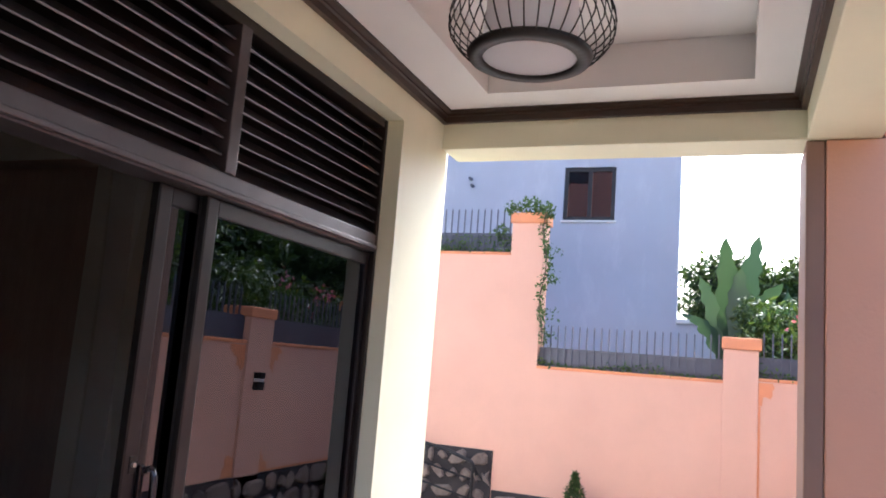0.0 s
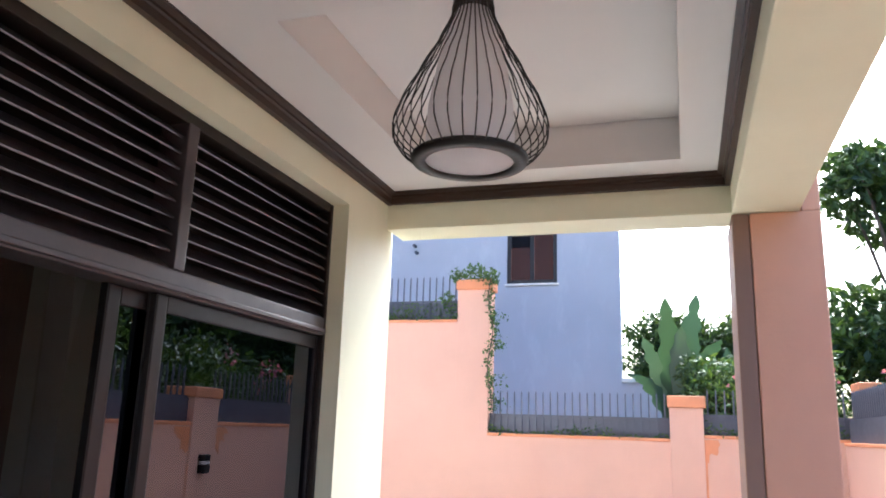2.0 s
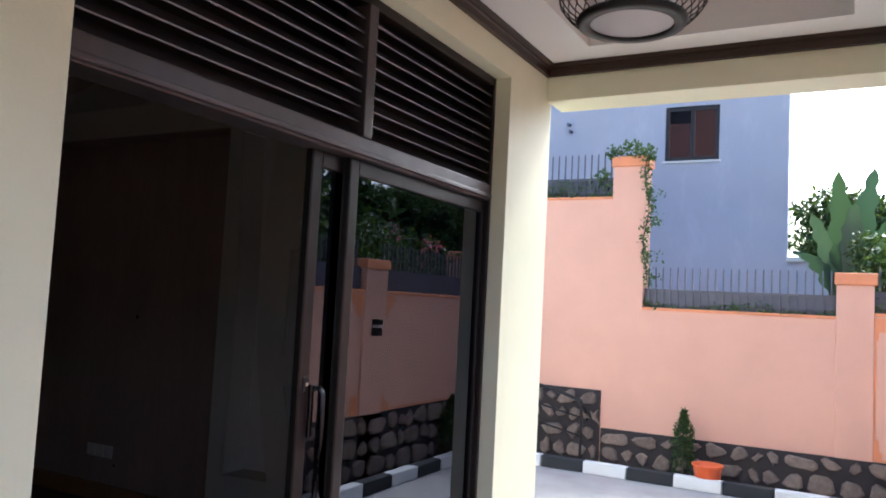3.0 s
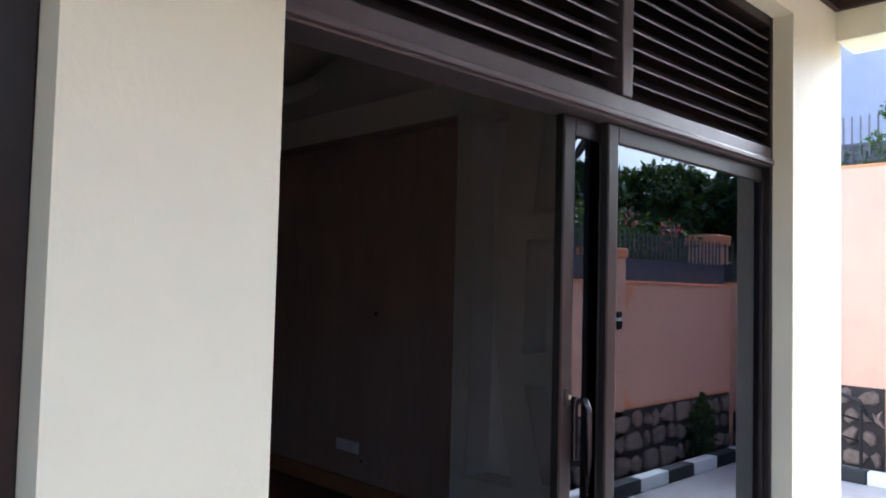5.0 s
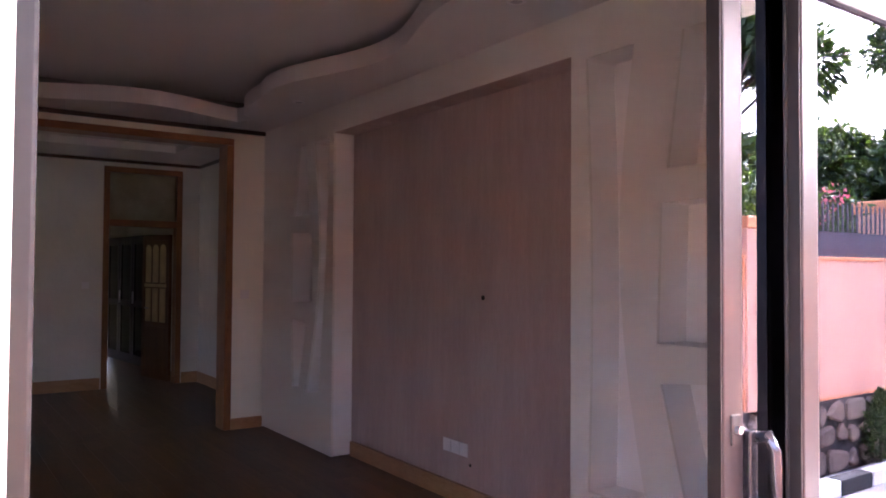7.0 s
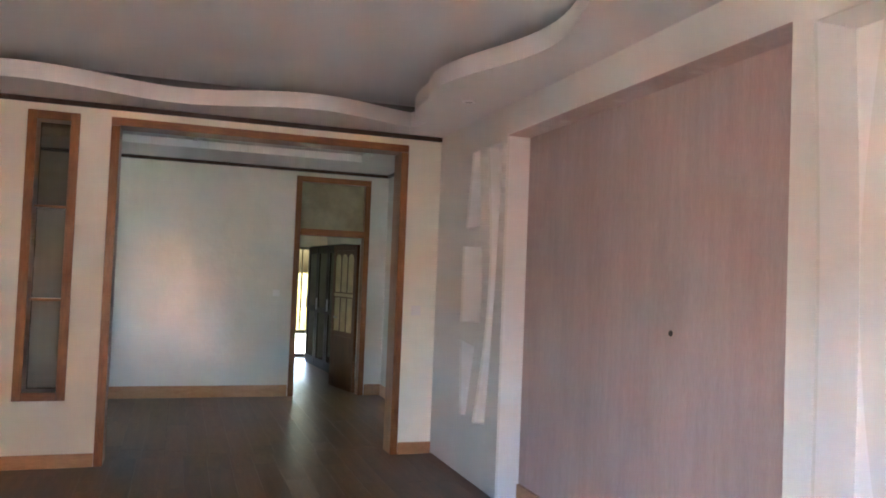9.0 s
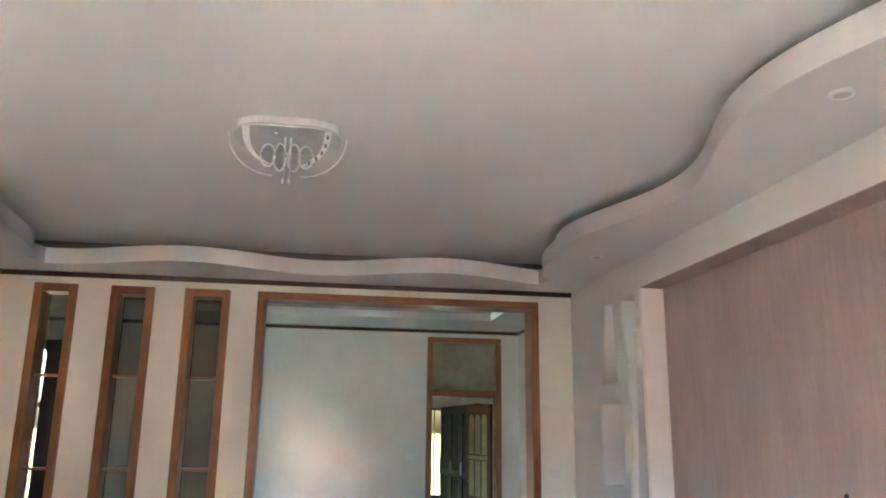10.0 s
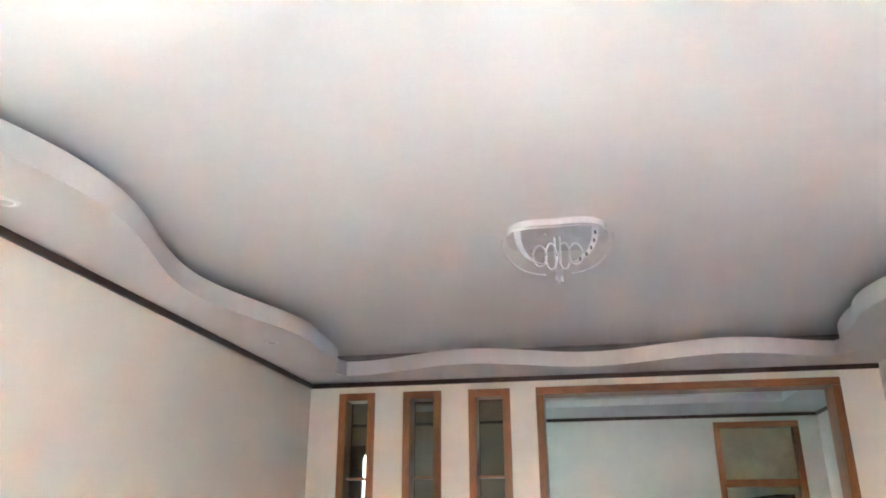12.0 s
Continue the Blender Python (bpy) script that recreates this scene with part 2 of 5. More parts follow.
# ---------------------------------------------------------------- building helpers
def box(bm, a, b, bev=0.0):
    """A box between two corners, its edges rounded by bev."""
    x0, y0, z0 = a
    x1, y1, z1 = b
    r = bmesh.ops.create_cube(bm, size=1.0)
    vs = r["verts"]
    for v in vs:
        v.co = Vector((x0 + (v.co.x + 0.5) * (x1 - x0), y0 + (v.co.y + 0.5) * (y1 - y0), z0 + (v.co.z + 0.5) * (z1 - z0)))
    if bev:
        es = {e for v in vs for e in v.link_edges}
        bmesh.ops.bevel(bm, geom=list(es), offset=bev, segments=2, affect="EDGES", profile=0.6)
    return bm


def boxes(*pairs, bev=0.0):
    bm = bmesh.new()
    for a, b in pairs:
        box(bm, a, b, bev)
    return bm


def cyl(bm, a, b, r1, r2=None, n=16, caps=True):
    """A round bar from a to b."""
    a, b = Vector(a), Vector(b)
    r2 = r1 if r2 is None else r2
    d = b - a
    q = d.to_track_quat("Z", "Y").to_matrix().to_4x4()
    bmesh.ops.create_cone(bm, cap_ends=caps, segments=n, radius1=r1, radius2=r2, depth=d.length, matrix=Matrix.Translation((a + b) / 2) @ q)
    return bm


def lathe(bm, profile, centre=(0, 0, 0), n=32):
    """A surface of revolution about the upright axis through centre; profile: (radius, height)."""
    cx, cy, cz = centre
    rings = []
    for r, z in profile:
        rings.append([bm.verts.new((cx + r * math.cos(2 * math.pi * k / n), cy + r * math.sin(2 * math.pi * k / n), cz + z)) for k in range(n)])
    for r0, r1 in zip(rings, rings[1:]):
        for k in range(n):
            bm.faces.new((r0[k], r0[(k + 1) % n], r1[(k + 1) % n], r1[k]))
    return bm


def tube(bm, pts, r, n=6, flat=1.0):
    """A bent bar through pts; flat squeezes its upright size."""
    pts = [Vector(p) for p in pts]
    rings = []
    for i, p in enumerate(pts):
        d = (pts[min(i + 1, len(pts) - 1)] - pts[max(i - 1, 0)]).normalized()
        s = d.cross(Vector((0, 0, 1)))
        s = s.normalized() if s.length > 1e-4 else Vector((1, 0, 0))
        u = s.cross(d).normalized()
        rings.append([bm.verts.new(p + r * math.cos(2 * math.pi * k / n) * s + r * flat * math.sin(2 * math.pi * k / n) * u) for k in range(n)])
    for r0, r1 in zip(rings, rings[1:]):
        for k in range(n):
            bm.faces.new((r0[k], r0[(k + 1) % n], r1[(k + 1) % n], r1[k]))
    bm.faces.new(rings[0][::-1])
    bm.faces.new(rings[-1])
    return bm


def mesh_of(name, bm, material, smooth=False):
    bmesh.ops.recalc_face_normals(bm, faces=bm.faces[:])
    me = bpy.data.meshes.new(name)
    bm.to_mesh(me)
    bm.free()
    me.materials.append(M[material])
    if smooth:
        for p in me.polygons:
            p.use_smooth = True
    return me


def root(name, at, label="", category="", group="", kind=""):
    ob = new(name)
    ob.empty_display_size = 0.1
    ob.location = at
    return tagged(ob, label, category, group, kind)


def part(name, bm, material, parent, label="", smooth=False):
    """One mesh under a thing or a part; its shape is given in the place's own coordinates."""
    ob = new(name, mesh_of(name, bm, material, smooth))
    ob.parent = parent
    top = parent
    while top.parent:
        top = top.parent
    ob.matrix_parent_inverse = Matrix.Translation(top.location).inverted() if parent is top else Matrix.Identity(4)
    return tagged(ob, label)


def single(name, bm, material, label="", category="", group="", kind="", smooth=False):
    return tagged(new(name, mesh_of(name, bm, material, smooth)), label, category, group, kind)


def shared(name, me, parent, m):
    """One more piece on a mesh that alike pieces share."""
    ob = new(name, me)
    ob.parent = parent
    top = parent
    while top.parent:
        top = top.parent
    ob.matrix_parent_inverse = Matrix.Translation(top.location).inverted() if parent is top else Matrix.Identity(4)
    ob.matrix_basis = m
    return ob


def plate(bm, outline, holes, lift):
    """A flat plate with holes; lift(u, v, side) places its points, side 0 or 1 for its two faces."""
    loops = [outline] + list(holes)
    flat = bmesh.new()
    edges = []
    for loop in loops:
        vs = [flat.verts.new((u, v, 0)) for u, v in loop]
        edges += [flat.edges.new((vs[i], vs[(i + 1) % len(vs)])) for i in range(len(vs))]
    bmesh.ops.triangle_fill(flat, edges=edges, use_beauty=True, use_dissolve=False)
    flat.verts.ensure_lookup_table()
    tris = [[(l.vert.co.x, l.vert.co.y) for l in fc.loops] for fc in flat.faces]
    flat.free()
    for side in (0, 1):
        cache = {}
        for tri in tris:
            vs = []
            for uv in tri:
                key = (round(uv[0], 5), round(uv[1], 5))
                if key not in cache:
                    cache[key] = bm.verts.new(lift(uv[0], uv[1], side))
                vs.append(cache[key])
            bm.faces.new(vs)
    for loop in loops:
        for i in range(len(loop)):
            (u0, v0), (u1, v1) = loop[i], loop[(i + 1) % len(loop)]
            bm.faces.new([bm.verts.new(lift(*p)) for p in ((u0, v0, 0), (u1, v1, 0), (u1, v1, 1), (u0, v0, 1))])
    bmesh.ops.remove_doubles(bm, verts=bm.verts[:], dist=1e-5)
    return bm

# ---------------------------------------------------------------- plan
WALL_OUT, WALL_IN = 0.12, -0.06            # front wall's two faces; the door's frame stands in its middle
DOOR_Y0, DOOR_Y1, DOOR_HEAD, TRANSOM = -0.012, 2.09, 2.645, 2.125
TV_Y, SOUTH_Y, FAR_X = 3.06, -2.2, -6.71
FAR_T = 0.22
DIN_X, DIN_N, DIN_S = -10.09, 3.225, -4.6
SOFFIT, SLAB_TOP, CEIL = 2.985, 3.115, 3.21
GROUND = -0.2
EX_DRIVE = 3.0

# ---------------------------------------------------------------- ground and floors
bm = bmesh.new()
bmesh.ops.create_grid(bm, x_segments=2, y_segments=2, size=600)
for v in bm.verts:
    v.co.z = GROUND - 0.03
single("ground", bm, "grass", "green lawn and earth round the house", "ground", kind="structure")
# the slab south of the dining room is unseen, added to bounce light indoors
single("driveway", boxes(((-9.0, 2.95, GROUND - 0.02), (EX_DRIVE, 8.3, GROUND)), ((2.25, -9.0, GROUND - 0.02), (EX_DRIVE, 2.95, GROUND)), ((-15.0, -10.0, GROUND - 0.02), (-6.8, DIN_S - 0.16, GROUND))), "paving",
       "worn grey concrete driveway, with an unseen added bounce slab south of the house", "driveway", kind="structure")
single("porch_floor", boxes(((WALL_OUT, -6.0, GROUND - 0.02), (2.25, 2.95, -0.015)), bev=0.01), "porch_tile", "brown tiled porch floor", "floor", kind="structure")
floor = single("floor", boxes(((FAR_X - FAR_T, SOUTH_Y, -0.12), (WALL_OUT, TV_Y, -0.014)), ((DIN_X - 4.7, DIN_S, -0.12), (FAR_X - FAR_T, DIN_N, -0.014))),
               "mortar", "brown laminate floor of long boards", "floor", kind="structure")

# ---------------------------------------------------------------- front wall with the door's opening and a side window's
WIN_Y0, WIN_Y1, WIN_Z0, WIN_Z1 = -2.10, -0.35, 0.9, 2.645
single("wall_front", boxes(
    ((WALL_IN, WIN_Y1, -0.1), (WALL_OUT, DOOR_Y0, DOOR_HEAD)),
    ((WALL_IN, WIN_Y0, -0.1), (WALL_OUT, WIN_Y1, WIN_Z0)),
    ((WALL_IN, -6.0, -0.1), (WALL_OUT, WIN_Y0, DOOR_HEAD)),
    ((WALL_IN, DOOR_Y1, -0.1), (WALL_OUT, 2.58, DOOR_HEAD)),
    ((-0.20, 2.58, -0.1), (-0.065, TV_Y, 3.35)),
    ((WALL_IN, -6.0, DOOR_HEAD), (WALL_OUT, 2.58, 3.35))), "cream", "pale yellow painted front wall", "wall", kind="structure")

# dark window beside the pier
win = root("window_1", (0.0, (WIN_Y0 + WIN_Y1) / 2, WIN_Z0), "dark bronze framed window beside the front door", "window", kind="structure")
for a, b in (((-0.03, WIN_Y0, WIN_Z0), (0.04, WIN_Y0 + 0.06, WIN_Z1)), ((-0.03, WIN_Y1 - 0.06, WIN_Z0), (0.04, WIN_Y1, WIN_Z1)),
             ((-0.03, WIN_Y0 + 0.06, WIN_Z0), (0.04, WIN_Y1 - 0.06, WIN_Z0 + 0.06)), ((-0.03, WIN_Y0 + 0.06, WIN_Z1 - 0.06), (0.04, WIN_Y1 - 0.06, WIN_Z1)),
             ((-0.03, -1.26, WIN_Z0 + 0.06), (0.04, -1.20, WIN_Z1 - 0.06))):
    part("window_frame", boxes((a, b), bev=0.004), "frame", win)
for y0, y1 in ((WIN_Y0 + 0.06, -1.26), (-1.20, WIN_Y1 - 0.06)):
    p = part("pane", boxes(((-0.003, y0, WIN_Z0 + 0.06), (0.003, y1, WIN_Z1 - 0.06))), "glass_tint", win)
    p.visible_shadow = False

# ---------------------------------------------------------------- porch: beams, cornice, coffered ceiling, columns
BEAM_Z, CORN_Z0, PC = 2.646, 2.765, 2.82
NB_Y, EB_X = 2.52, 1.65
single("beam_north", boxes(((WALL_OUT, NB_Y, BEAM_Z), (EB_X + 0.26, NB_Y + 0.22, 3.35)), bev=0.006), "cream", "pale yellow porch beam", "beam", kind="structure")
single("beam_east", boxes(((EB_X, -6.0, BEAM_Z), (EB_X + 0.26, NB_Y, 3.35)), bev=0.006), "cream", "pale yellow porch beam", "beam", kind="structure")
single("porch_roof", boxes(((WALL_IN, -6.0, 3.35), (1.92, 2.75, 3.5))), "porch_white", "white roof slab over the porch", "roof", kind="structure")


def cornice_bar(name, a, b, inward, z0, h, d, material="cornice", label="dark brown stepped cornice"):
    """A stepped moulding along a wall from a to b, growing out towards its top."""
    a, b, n = Vector((*a, 0)), Vector((*b, 0)), Vector((*inward, 0))
    prof = [(0, 0), (d * 0.45, 0), (d * 0.45, h * 0.5), (d * 0.62, h * 0.56), (d * 0.62, h * 0.72), (d, h * 0.8), (d, h), (0, h)]
    bm = bmesh.new()
    ends = [[bm.verts.new(p + n * u + Vector((0, 0, z0 + w))) for u, w in prof] for p in (a, b)]
    k = len(prof)
    for i in range(k):
        bm.faces.new((ends[0][i], ends[0][(i + 1) % k], ends[1][(i + 1) % k], ends[1][i]))
    bm.faces.new(ends[0][::-1])
    bm.faces.new(ends[1])
    return single(name, bm, material, label, "cornice", kind="structure")


cornice_bar("cornice_west", (WALL_OUT, -6.0), (WALL_OUT, NB_Y), (1, 0), CORN_Z0, 0.055, 0.05)
cornice_bar("cornice_north", (WALL_OUT + 0.002, NB_Y), (EB_X - 0.002, NB_Y), (0, -1), CORN_Z0 + 0.001, 0.054, 0.05)
cornice_bar("cornice_east", (EB_X, -6.0), (EB_X, NB_Y), (-1, 0), CORN_Z0, 0.055, 0.05)

bm = bmesh.new()
outline = [(WALL_OUT, -6.0), (EB_X, -6.0), (EB_X, NB_Y), (WALL_OUT, NB_Y)]
coffers = [(0.40, 0.95, 1.455, 2.30), (0.40, -1.05, 1.455, 0.62), (0.40, -3.1, 1.455, -1.42)]
plate(bm, outline, [[(a, b), (c, b), (c, d), (a, d)] for a, b, c, d in coffers], lambda u, v, s: (u, v, PC + 0.18 * s))
for a, b, c, d in coffers:
    box(bm, (a - 0.03, b - 0.03, PC + 0.182), (c + 0.03, d + 0.03, PC + 0.22))
single("ceiling_porch", bm, "porch_white", "white coffered porch ceiling", "ceiling", kind="structure")

col = root("column", (1.85, 2.72, -0.015), "salmon pink rendered column with brown corner strip", "column", kind="structure")
part("shaft", boxes(((1.718, 2.525, -0.015), (1.985, 2.92, BEAM_Z - 0.002)), ((1.915, 2.525, BEAM_Z - 0.002), (1.985, 2.92, 3.34)), bev=0.008), "pink", col)
part("corner_strip", boxes(((1.648, 2.532, -0.015), (1.716, 2.88, BEAM_Z - 0.002)), bev=0.008), "brown_paint", col, "brown painted corner strip")

# ---------------------------------------------------------------- sliding door with louvres above
door = root("sliding_door", (0, 1.05, 0), "dark bronze aluminium sliding door, one leaf slid open, under louvres", "sliding door", kind="structure")
F = 0.03
Y0, Y1, MY = DOOR_Y0 + 0.002, DOOR_Y1 - 0.002, 1.10


def bar(name, a, b, mat="frame", parent=door, bev=0.004):
    return part(name, boxes((a, b), bev=bev), mat, parent)


bar("frame_jamb", (0.0, Y0, 0), (0.05, Y0 + 0.02, DOOR_HEAD - 0.002), "black")
bar("frame_jamb", (-0.05, Y1 - 0.02, 0), (0.05, Y1, DOOR_HEAD - 0.002))
bar("frame_head", (-0.05, Y0 + F, DOOR_HEAD - 0.04), (0.05, Y1 - F, DOOR_HEAD - 0.002))
bar("transom", (-0.05, Y0 + F, TRANSOM - 0.035), (0.055, Y1 - F, TRANSOM + 0.035), "frame_light")
bar("transom_lip", (0.055, Y0 + F, TRANSOM - 0.028), (0.068, Y1 - F, TRANSOM - 0.010), "frame_light")
bar("mullion", (-0.04, MY - 0.025, TRANSOM + 0.035), (0.062, MY + 0.025, DOOR_HEAD - 0.04), "frame_light")
bar("threshold", (-0.05, Y0 + F, 0.0), (0.05, Y1 - F, 0.025))

# louvre slats
SL = 9
slat = bmesh.new()
half = (MY - 0.025 - Y0 - F) / 2
prof = [(-0.035, -0.024), (-0.031, -0.028), (0.036, 0.020), (0.036, 0.027), (0.031, 0.027)]
ends = [[slat.verts.new((u, s * half, w)) for u, w in [(-p[0], p[1]) for p in prof]] for s in (-1, 1)]
for i in range(len(prof)):
    slat.faces.new((ends[0][i], ends[0][(i + 1) % 5], ends[1][(i + 1) % 5], ends[1][i]))
slat.faces.new(ends[0][::-1])
slat.faces.new(ends[1])
slat_me = mesh_of("slat", slat, "frame_light")
for lo, hi in ((Y0 + F, MY - 0.025), (MY + 0.025, Y1 - F)):
    for k in range(SL):
        z = TRANSOM + 0.062 + k * (DOOR_HEAD - 0.04 - TRANSOM - 0.035) / SL
        shared("slat", slat_me, door, Matrix.Translation((0.01, (lo + hi) / 2, z)) @ Matrix.Diagonal((1, (hi - lo) / 2 / half, 1, 1)))
# solid black sheet behind the slats
part("louvre_backing", boxes(((-0.046, Y0 + F, TRANSOM + 0.036), (-0.043, Y1 - F, DOOR_HEAD - 0.041))), "black", door, "black backing behind the louvres")


def door_leaf(name, x, y0, y1, st, st1, label):
    top = TRANSOM - 0.037
    leaf = part(name, boxes(((x - 0.013, y0 + 0.003, 0.027), (x + 0.013, y0 + st, top)), bev=0.004), "leaf_frame", door, label)
    # thin black strip: the shade on the stile's side face, done in colour
    part("gasket", boxes(((x - 0.012, y0, 0.028), (x + 0.011, y0 + 0.003, top))), "black", leaf, "black strip for the stile's shaded side face")
    part("stile", boxes(((x - 0.013, y1 - st1, 0.027), (x + 0.013, y1, top)), bev=0.004), "leaf_frame", leaf)
    part("top_rail", boxes(((x - 0.013, y0 + st, top - 0.05), (x + 0.013, y1 - st1, top)), bev=0.003), "leaf_frame", leaf)
    part("bottom_rail", boxes(((x - 0.013, y0 + st, 0.027), (x + 0.013, y1 - st1, 0.12)), bev=0.003), "frame", leaf)
    g = part("glass", boxes(((x - 0.003, y0 + st, 0.12), (x + 0.003, y1 - st1, top - 0.05))), "glass_tint", leaf)
    g.visible_shadow = False
    return leaf


fixed = door_leaf("fixed_leaf", 0.016, MY - 0.04, Y1 - 0.022, 0.05, 0.02, "fixed leaf with tinted reflecting glass")
slide = door_leaf("sliding_leaf", -0.013, 0.90, 1.995, 0.052, 0.05, "sliding leaf pushed open behind the fixed one")
# a dark gap strip between the leaves and the pull handle
part("interlock", boxes(((0.004, MY - 0.047, 0.03), (0.009, MY - 0.041, TRANSOM - 0.04)), bev=0.002), "black", fixed)
bm = bmesh.new()
tube(bm, [(0.0, 0.977, 1.345), (0.022, 0.980, 1.352), (0.030, 0.983, 1.33), (0.031, 0.983, 1.2), (0.031, 0.983, 1.02), (0.022, 0.980, 0.985), (0.0, 0.977, 0.99)], 0.010, 10)
part("pull_handle", bm, "dark_chrome", slide, "dark chrome bow pull handle", True)
part("lock_plate", boxes(((-0.004, 0.920, 1.34), (0.003, 0.943, 1.385)), bev=0.003), "black", slide, "small black lock plate")
bm = bmesh.new()
cyl(bm, (0.003, 0.9315, 1.363), (0.010, 0.9315, 1.363), 0.006, n=12)
part("lock_cylinder", bm, "chrome", slide, "bright lock cylinder")
part("lock_case", boxes(((-0.004, 0.950, 1.20), (0.012, 0.967, 1.36)), bev=0.003), "dark_chrome", slide)

# ---------------------------------------------------------------- living room walls
single("wall_tv", boxes(((FAR_X - FAR_T, TV_Y, -0.1), (-0.16, TV_Y + 0.2, 3.35))), "white", "white wall behind the brown panel", "wall", kind="structure")
single("wall_south", boxes(((FAR_X - FAR_T, SOUTH_Y - 0.2, -0.1), (WALL_IN, SOUTH_Y, 3.35))), "room_cream", "cream painted side wall", "wall", kind="structure")
OP0, OP1, OPZ = -0.045, 2.51, 2.872
UY = 2.842                                  # front plane of the carved units and of the bulkhead over the panel
SLOTS = [(-1.91, -1.56), (-1.29, -0.93), (-0.675, -0.29)]
SZ0, SZ1 = 0.54, 2.882
bm = bmesh.new()
outline = [(SOUTH_Y, -0.1), (OP0, -0.1), (OP0, OPZ), (OP1, OPZ), (OP1, -0.1), (TV_Y, -0.1), (TV_Y, 3.35), (SOUTH_Y, 3.35)]
plate(bm, outline, [[(a, SZ0), (b, SZ0), (b, SZ1), (a, SZ1)] for a, b in SLOTS], lambda u, v, s: (FAR_X - FAR_T * s, u, v))
single("wall_far", bm, "room_cream", "cream wall with a wide opening and three tall slots", "wall", kind="structure")

# opening's wooden lining
XF, XB = FAR_X + 0.015, FAR_X - FAR_T - 0.015
lin = root("opening_frame", (FAR_X, (OP0 + OP1) / 2, 0), "varnished brown wooden frame lining the wide opening", "door frame", kind="structure")
W = 0.09
part("jamb", boxes(((XB, OP0 - 0.01, 0), (XF, OP0 + W - 0.03, OPZ - W + 0.03)), bev=0.006), "trim", lin)
part("jamb", boxes(((XB, OP1 - W + 0.03, 0), (XF, OP1 + 0.01, OPZ - W + 0.03)), bev=0.006), "trim", lin)
part("head", boxes(((XB, OP0 - 0.01, OPZ - W + 0.032), (XF, OP1 + 0.01, OPZ + 0.01)), bev=0.006), "trim_h", lin)
for a, b in SLOTS:
    s = root("slot_window", (FAR_X, (a + b) / 2, SZ0), "tall narrow wooden framed slot with two cross shelves", "window", "slots in the wall", "structure")
    part("jamb", boxes(((XB, a, SZ0), (XF, a + 0.07, SZ1)), bev=0.005), "trim", s)
    part("jamb", boxes(((XB, b - 0.07, SZ0), (XF, b, SZ1)), bev=0.005), "trim", s)
    part("head", boxes(((XB, a + 0.07, SZ1 - 0.07), (XF, b - 0.07, SZ1)), bev=0.004), "trim_h", s)
    part("sill", boxes(((XB, a + 0.07, SZ0), (XF, b - 0.07, SZ0 + 0.07)), bev=0.004), "trim_h", s)
    g = part("pane", boxes(((FAR_X - 0.173, a + 0.071, SZ0 + 0.071), (FAR_X - 0.169, b - 0.071, SZ1 - 0.071))), "glass_smoke", s, "smoked glass pane")
    g.visible_shadow = False
    for k in (1, 2):
        z = SZ0 + 0.02 + k * (SZ1 - SZ0) / 3 - (0.0 if k == 1 else 0.02)
        part("shelf", boxes(((FAR_X - 0.167, a + 0.071, z), (FAR_X - 0.06, b - 0.071, z + 0.02)), bev=0.003), "trim_h", s)

# dark picture rail under the soffit
single("rail_far", boxes(((FAR_X + 0.001, SOUTH_Y, SOFFIT - 0.045), (FAR_X + 0.028, UY, SOFFIT - 0.002)), bev=0.006), "cornice", "thin dark brown moulding under the ceiling", "moulding", kind="structure")
single("rail_south", boxes(((FAR_X + 0.03, SOUTH_Y + 0.001, SOFFIT - 0.045), (WALL_IN - 0.03, SOUTH_Y + 0.028, SOFFIT - 0.002)), bev=0.006), "cornice", "thin dark brown moulding under the ceiling", "moulding", kind="structure")

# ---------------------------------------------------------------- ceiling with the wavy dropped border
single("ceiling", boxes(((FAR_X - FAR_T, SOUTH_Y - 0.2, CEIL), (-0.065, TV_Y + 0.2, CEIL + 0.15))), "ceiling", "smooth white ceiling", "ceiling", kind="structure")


def wavy_border():
    """The border's inner edge: four waves that meet in rounded lobes and sharp notches at the corners."""
    two = 2 * math.pi
    west = lambda y: -6.20 + 0.16 * math.cos(two * (y - 1.53) / 2.12)
    north = lambda x: 2.32 - 0.14 * math.cos(two * (x + 4.9) / 2.45)
    east = lambda y: -1.37 - 0.15 * math.cos(two * (y + 1.25) / 2.7)
    south = lambda x: -1.72 + 0.13 * math.cos(two * (x + 5.0) / 2.6)
    X0, X1, YN, YS = -5.25, -1.65, 2.50, -1.80
    pts = [(west(y), y) for y in np.linspace(YS + 0.06, YN - 0.08, 41)]

    def lobe(cx, cy, rx, ry, t0):
        for a in range(12):
            t = radians(t0 + 90 * a / 12)
            pts.append((cx + rx * math.cos(t), cy + ry * math.sin(t)))

    lobe(X0, YN, 0.86, YN - north(X0), 180)
    pts.extend((x, north(x)) for x in np.linspace(X0, X1, 41))
    lobe(X1, YN, 0.18, YN - north(X1), 280)
    pts.extend((east(y), y) for y in np.linspace(YN - 0.08, YS + 0.06, 41))
    lobe(X1, YS, 0.18, YS - south(X1), 0)
    pts.extend((x, south(x)) for x in np.linspace(X1, X0, 41))
    lobe(X0, YS, 0.86, south(X0) - YS, 97)
    return [(float(a), float(b)) for a, b in pts]


bm = bmesh.new()
outline = [(FAR_X, SOUTH_Y), (WALL_IN, SOUTH_Y), (WALL_IN, 2.58), (-0.2, 2.58), (-0.2, TV_Y), (FAR_X, TV_Y)]
EDGE = wavy_border()
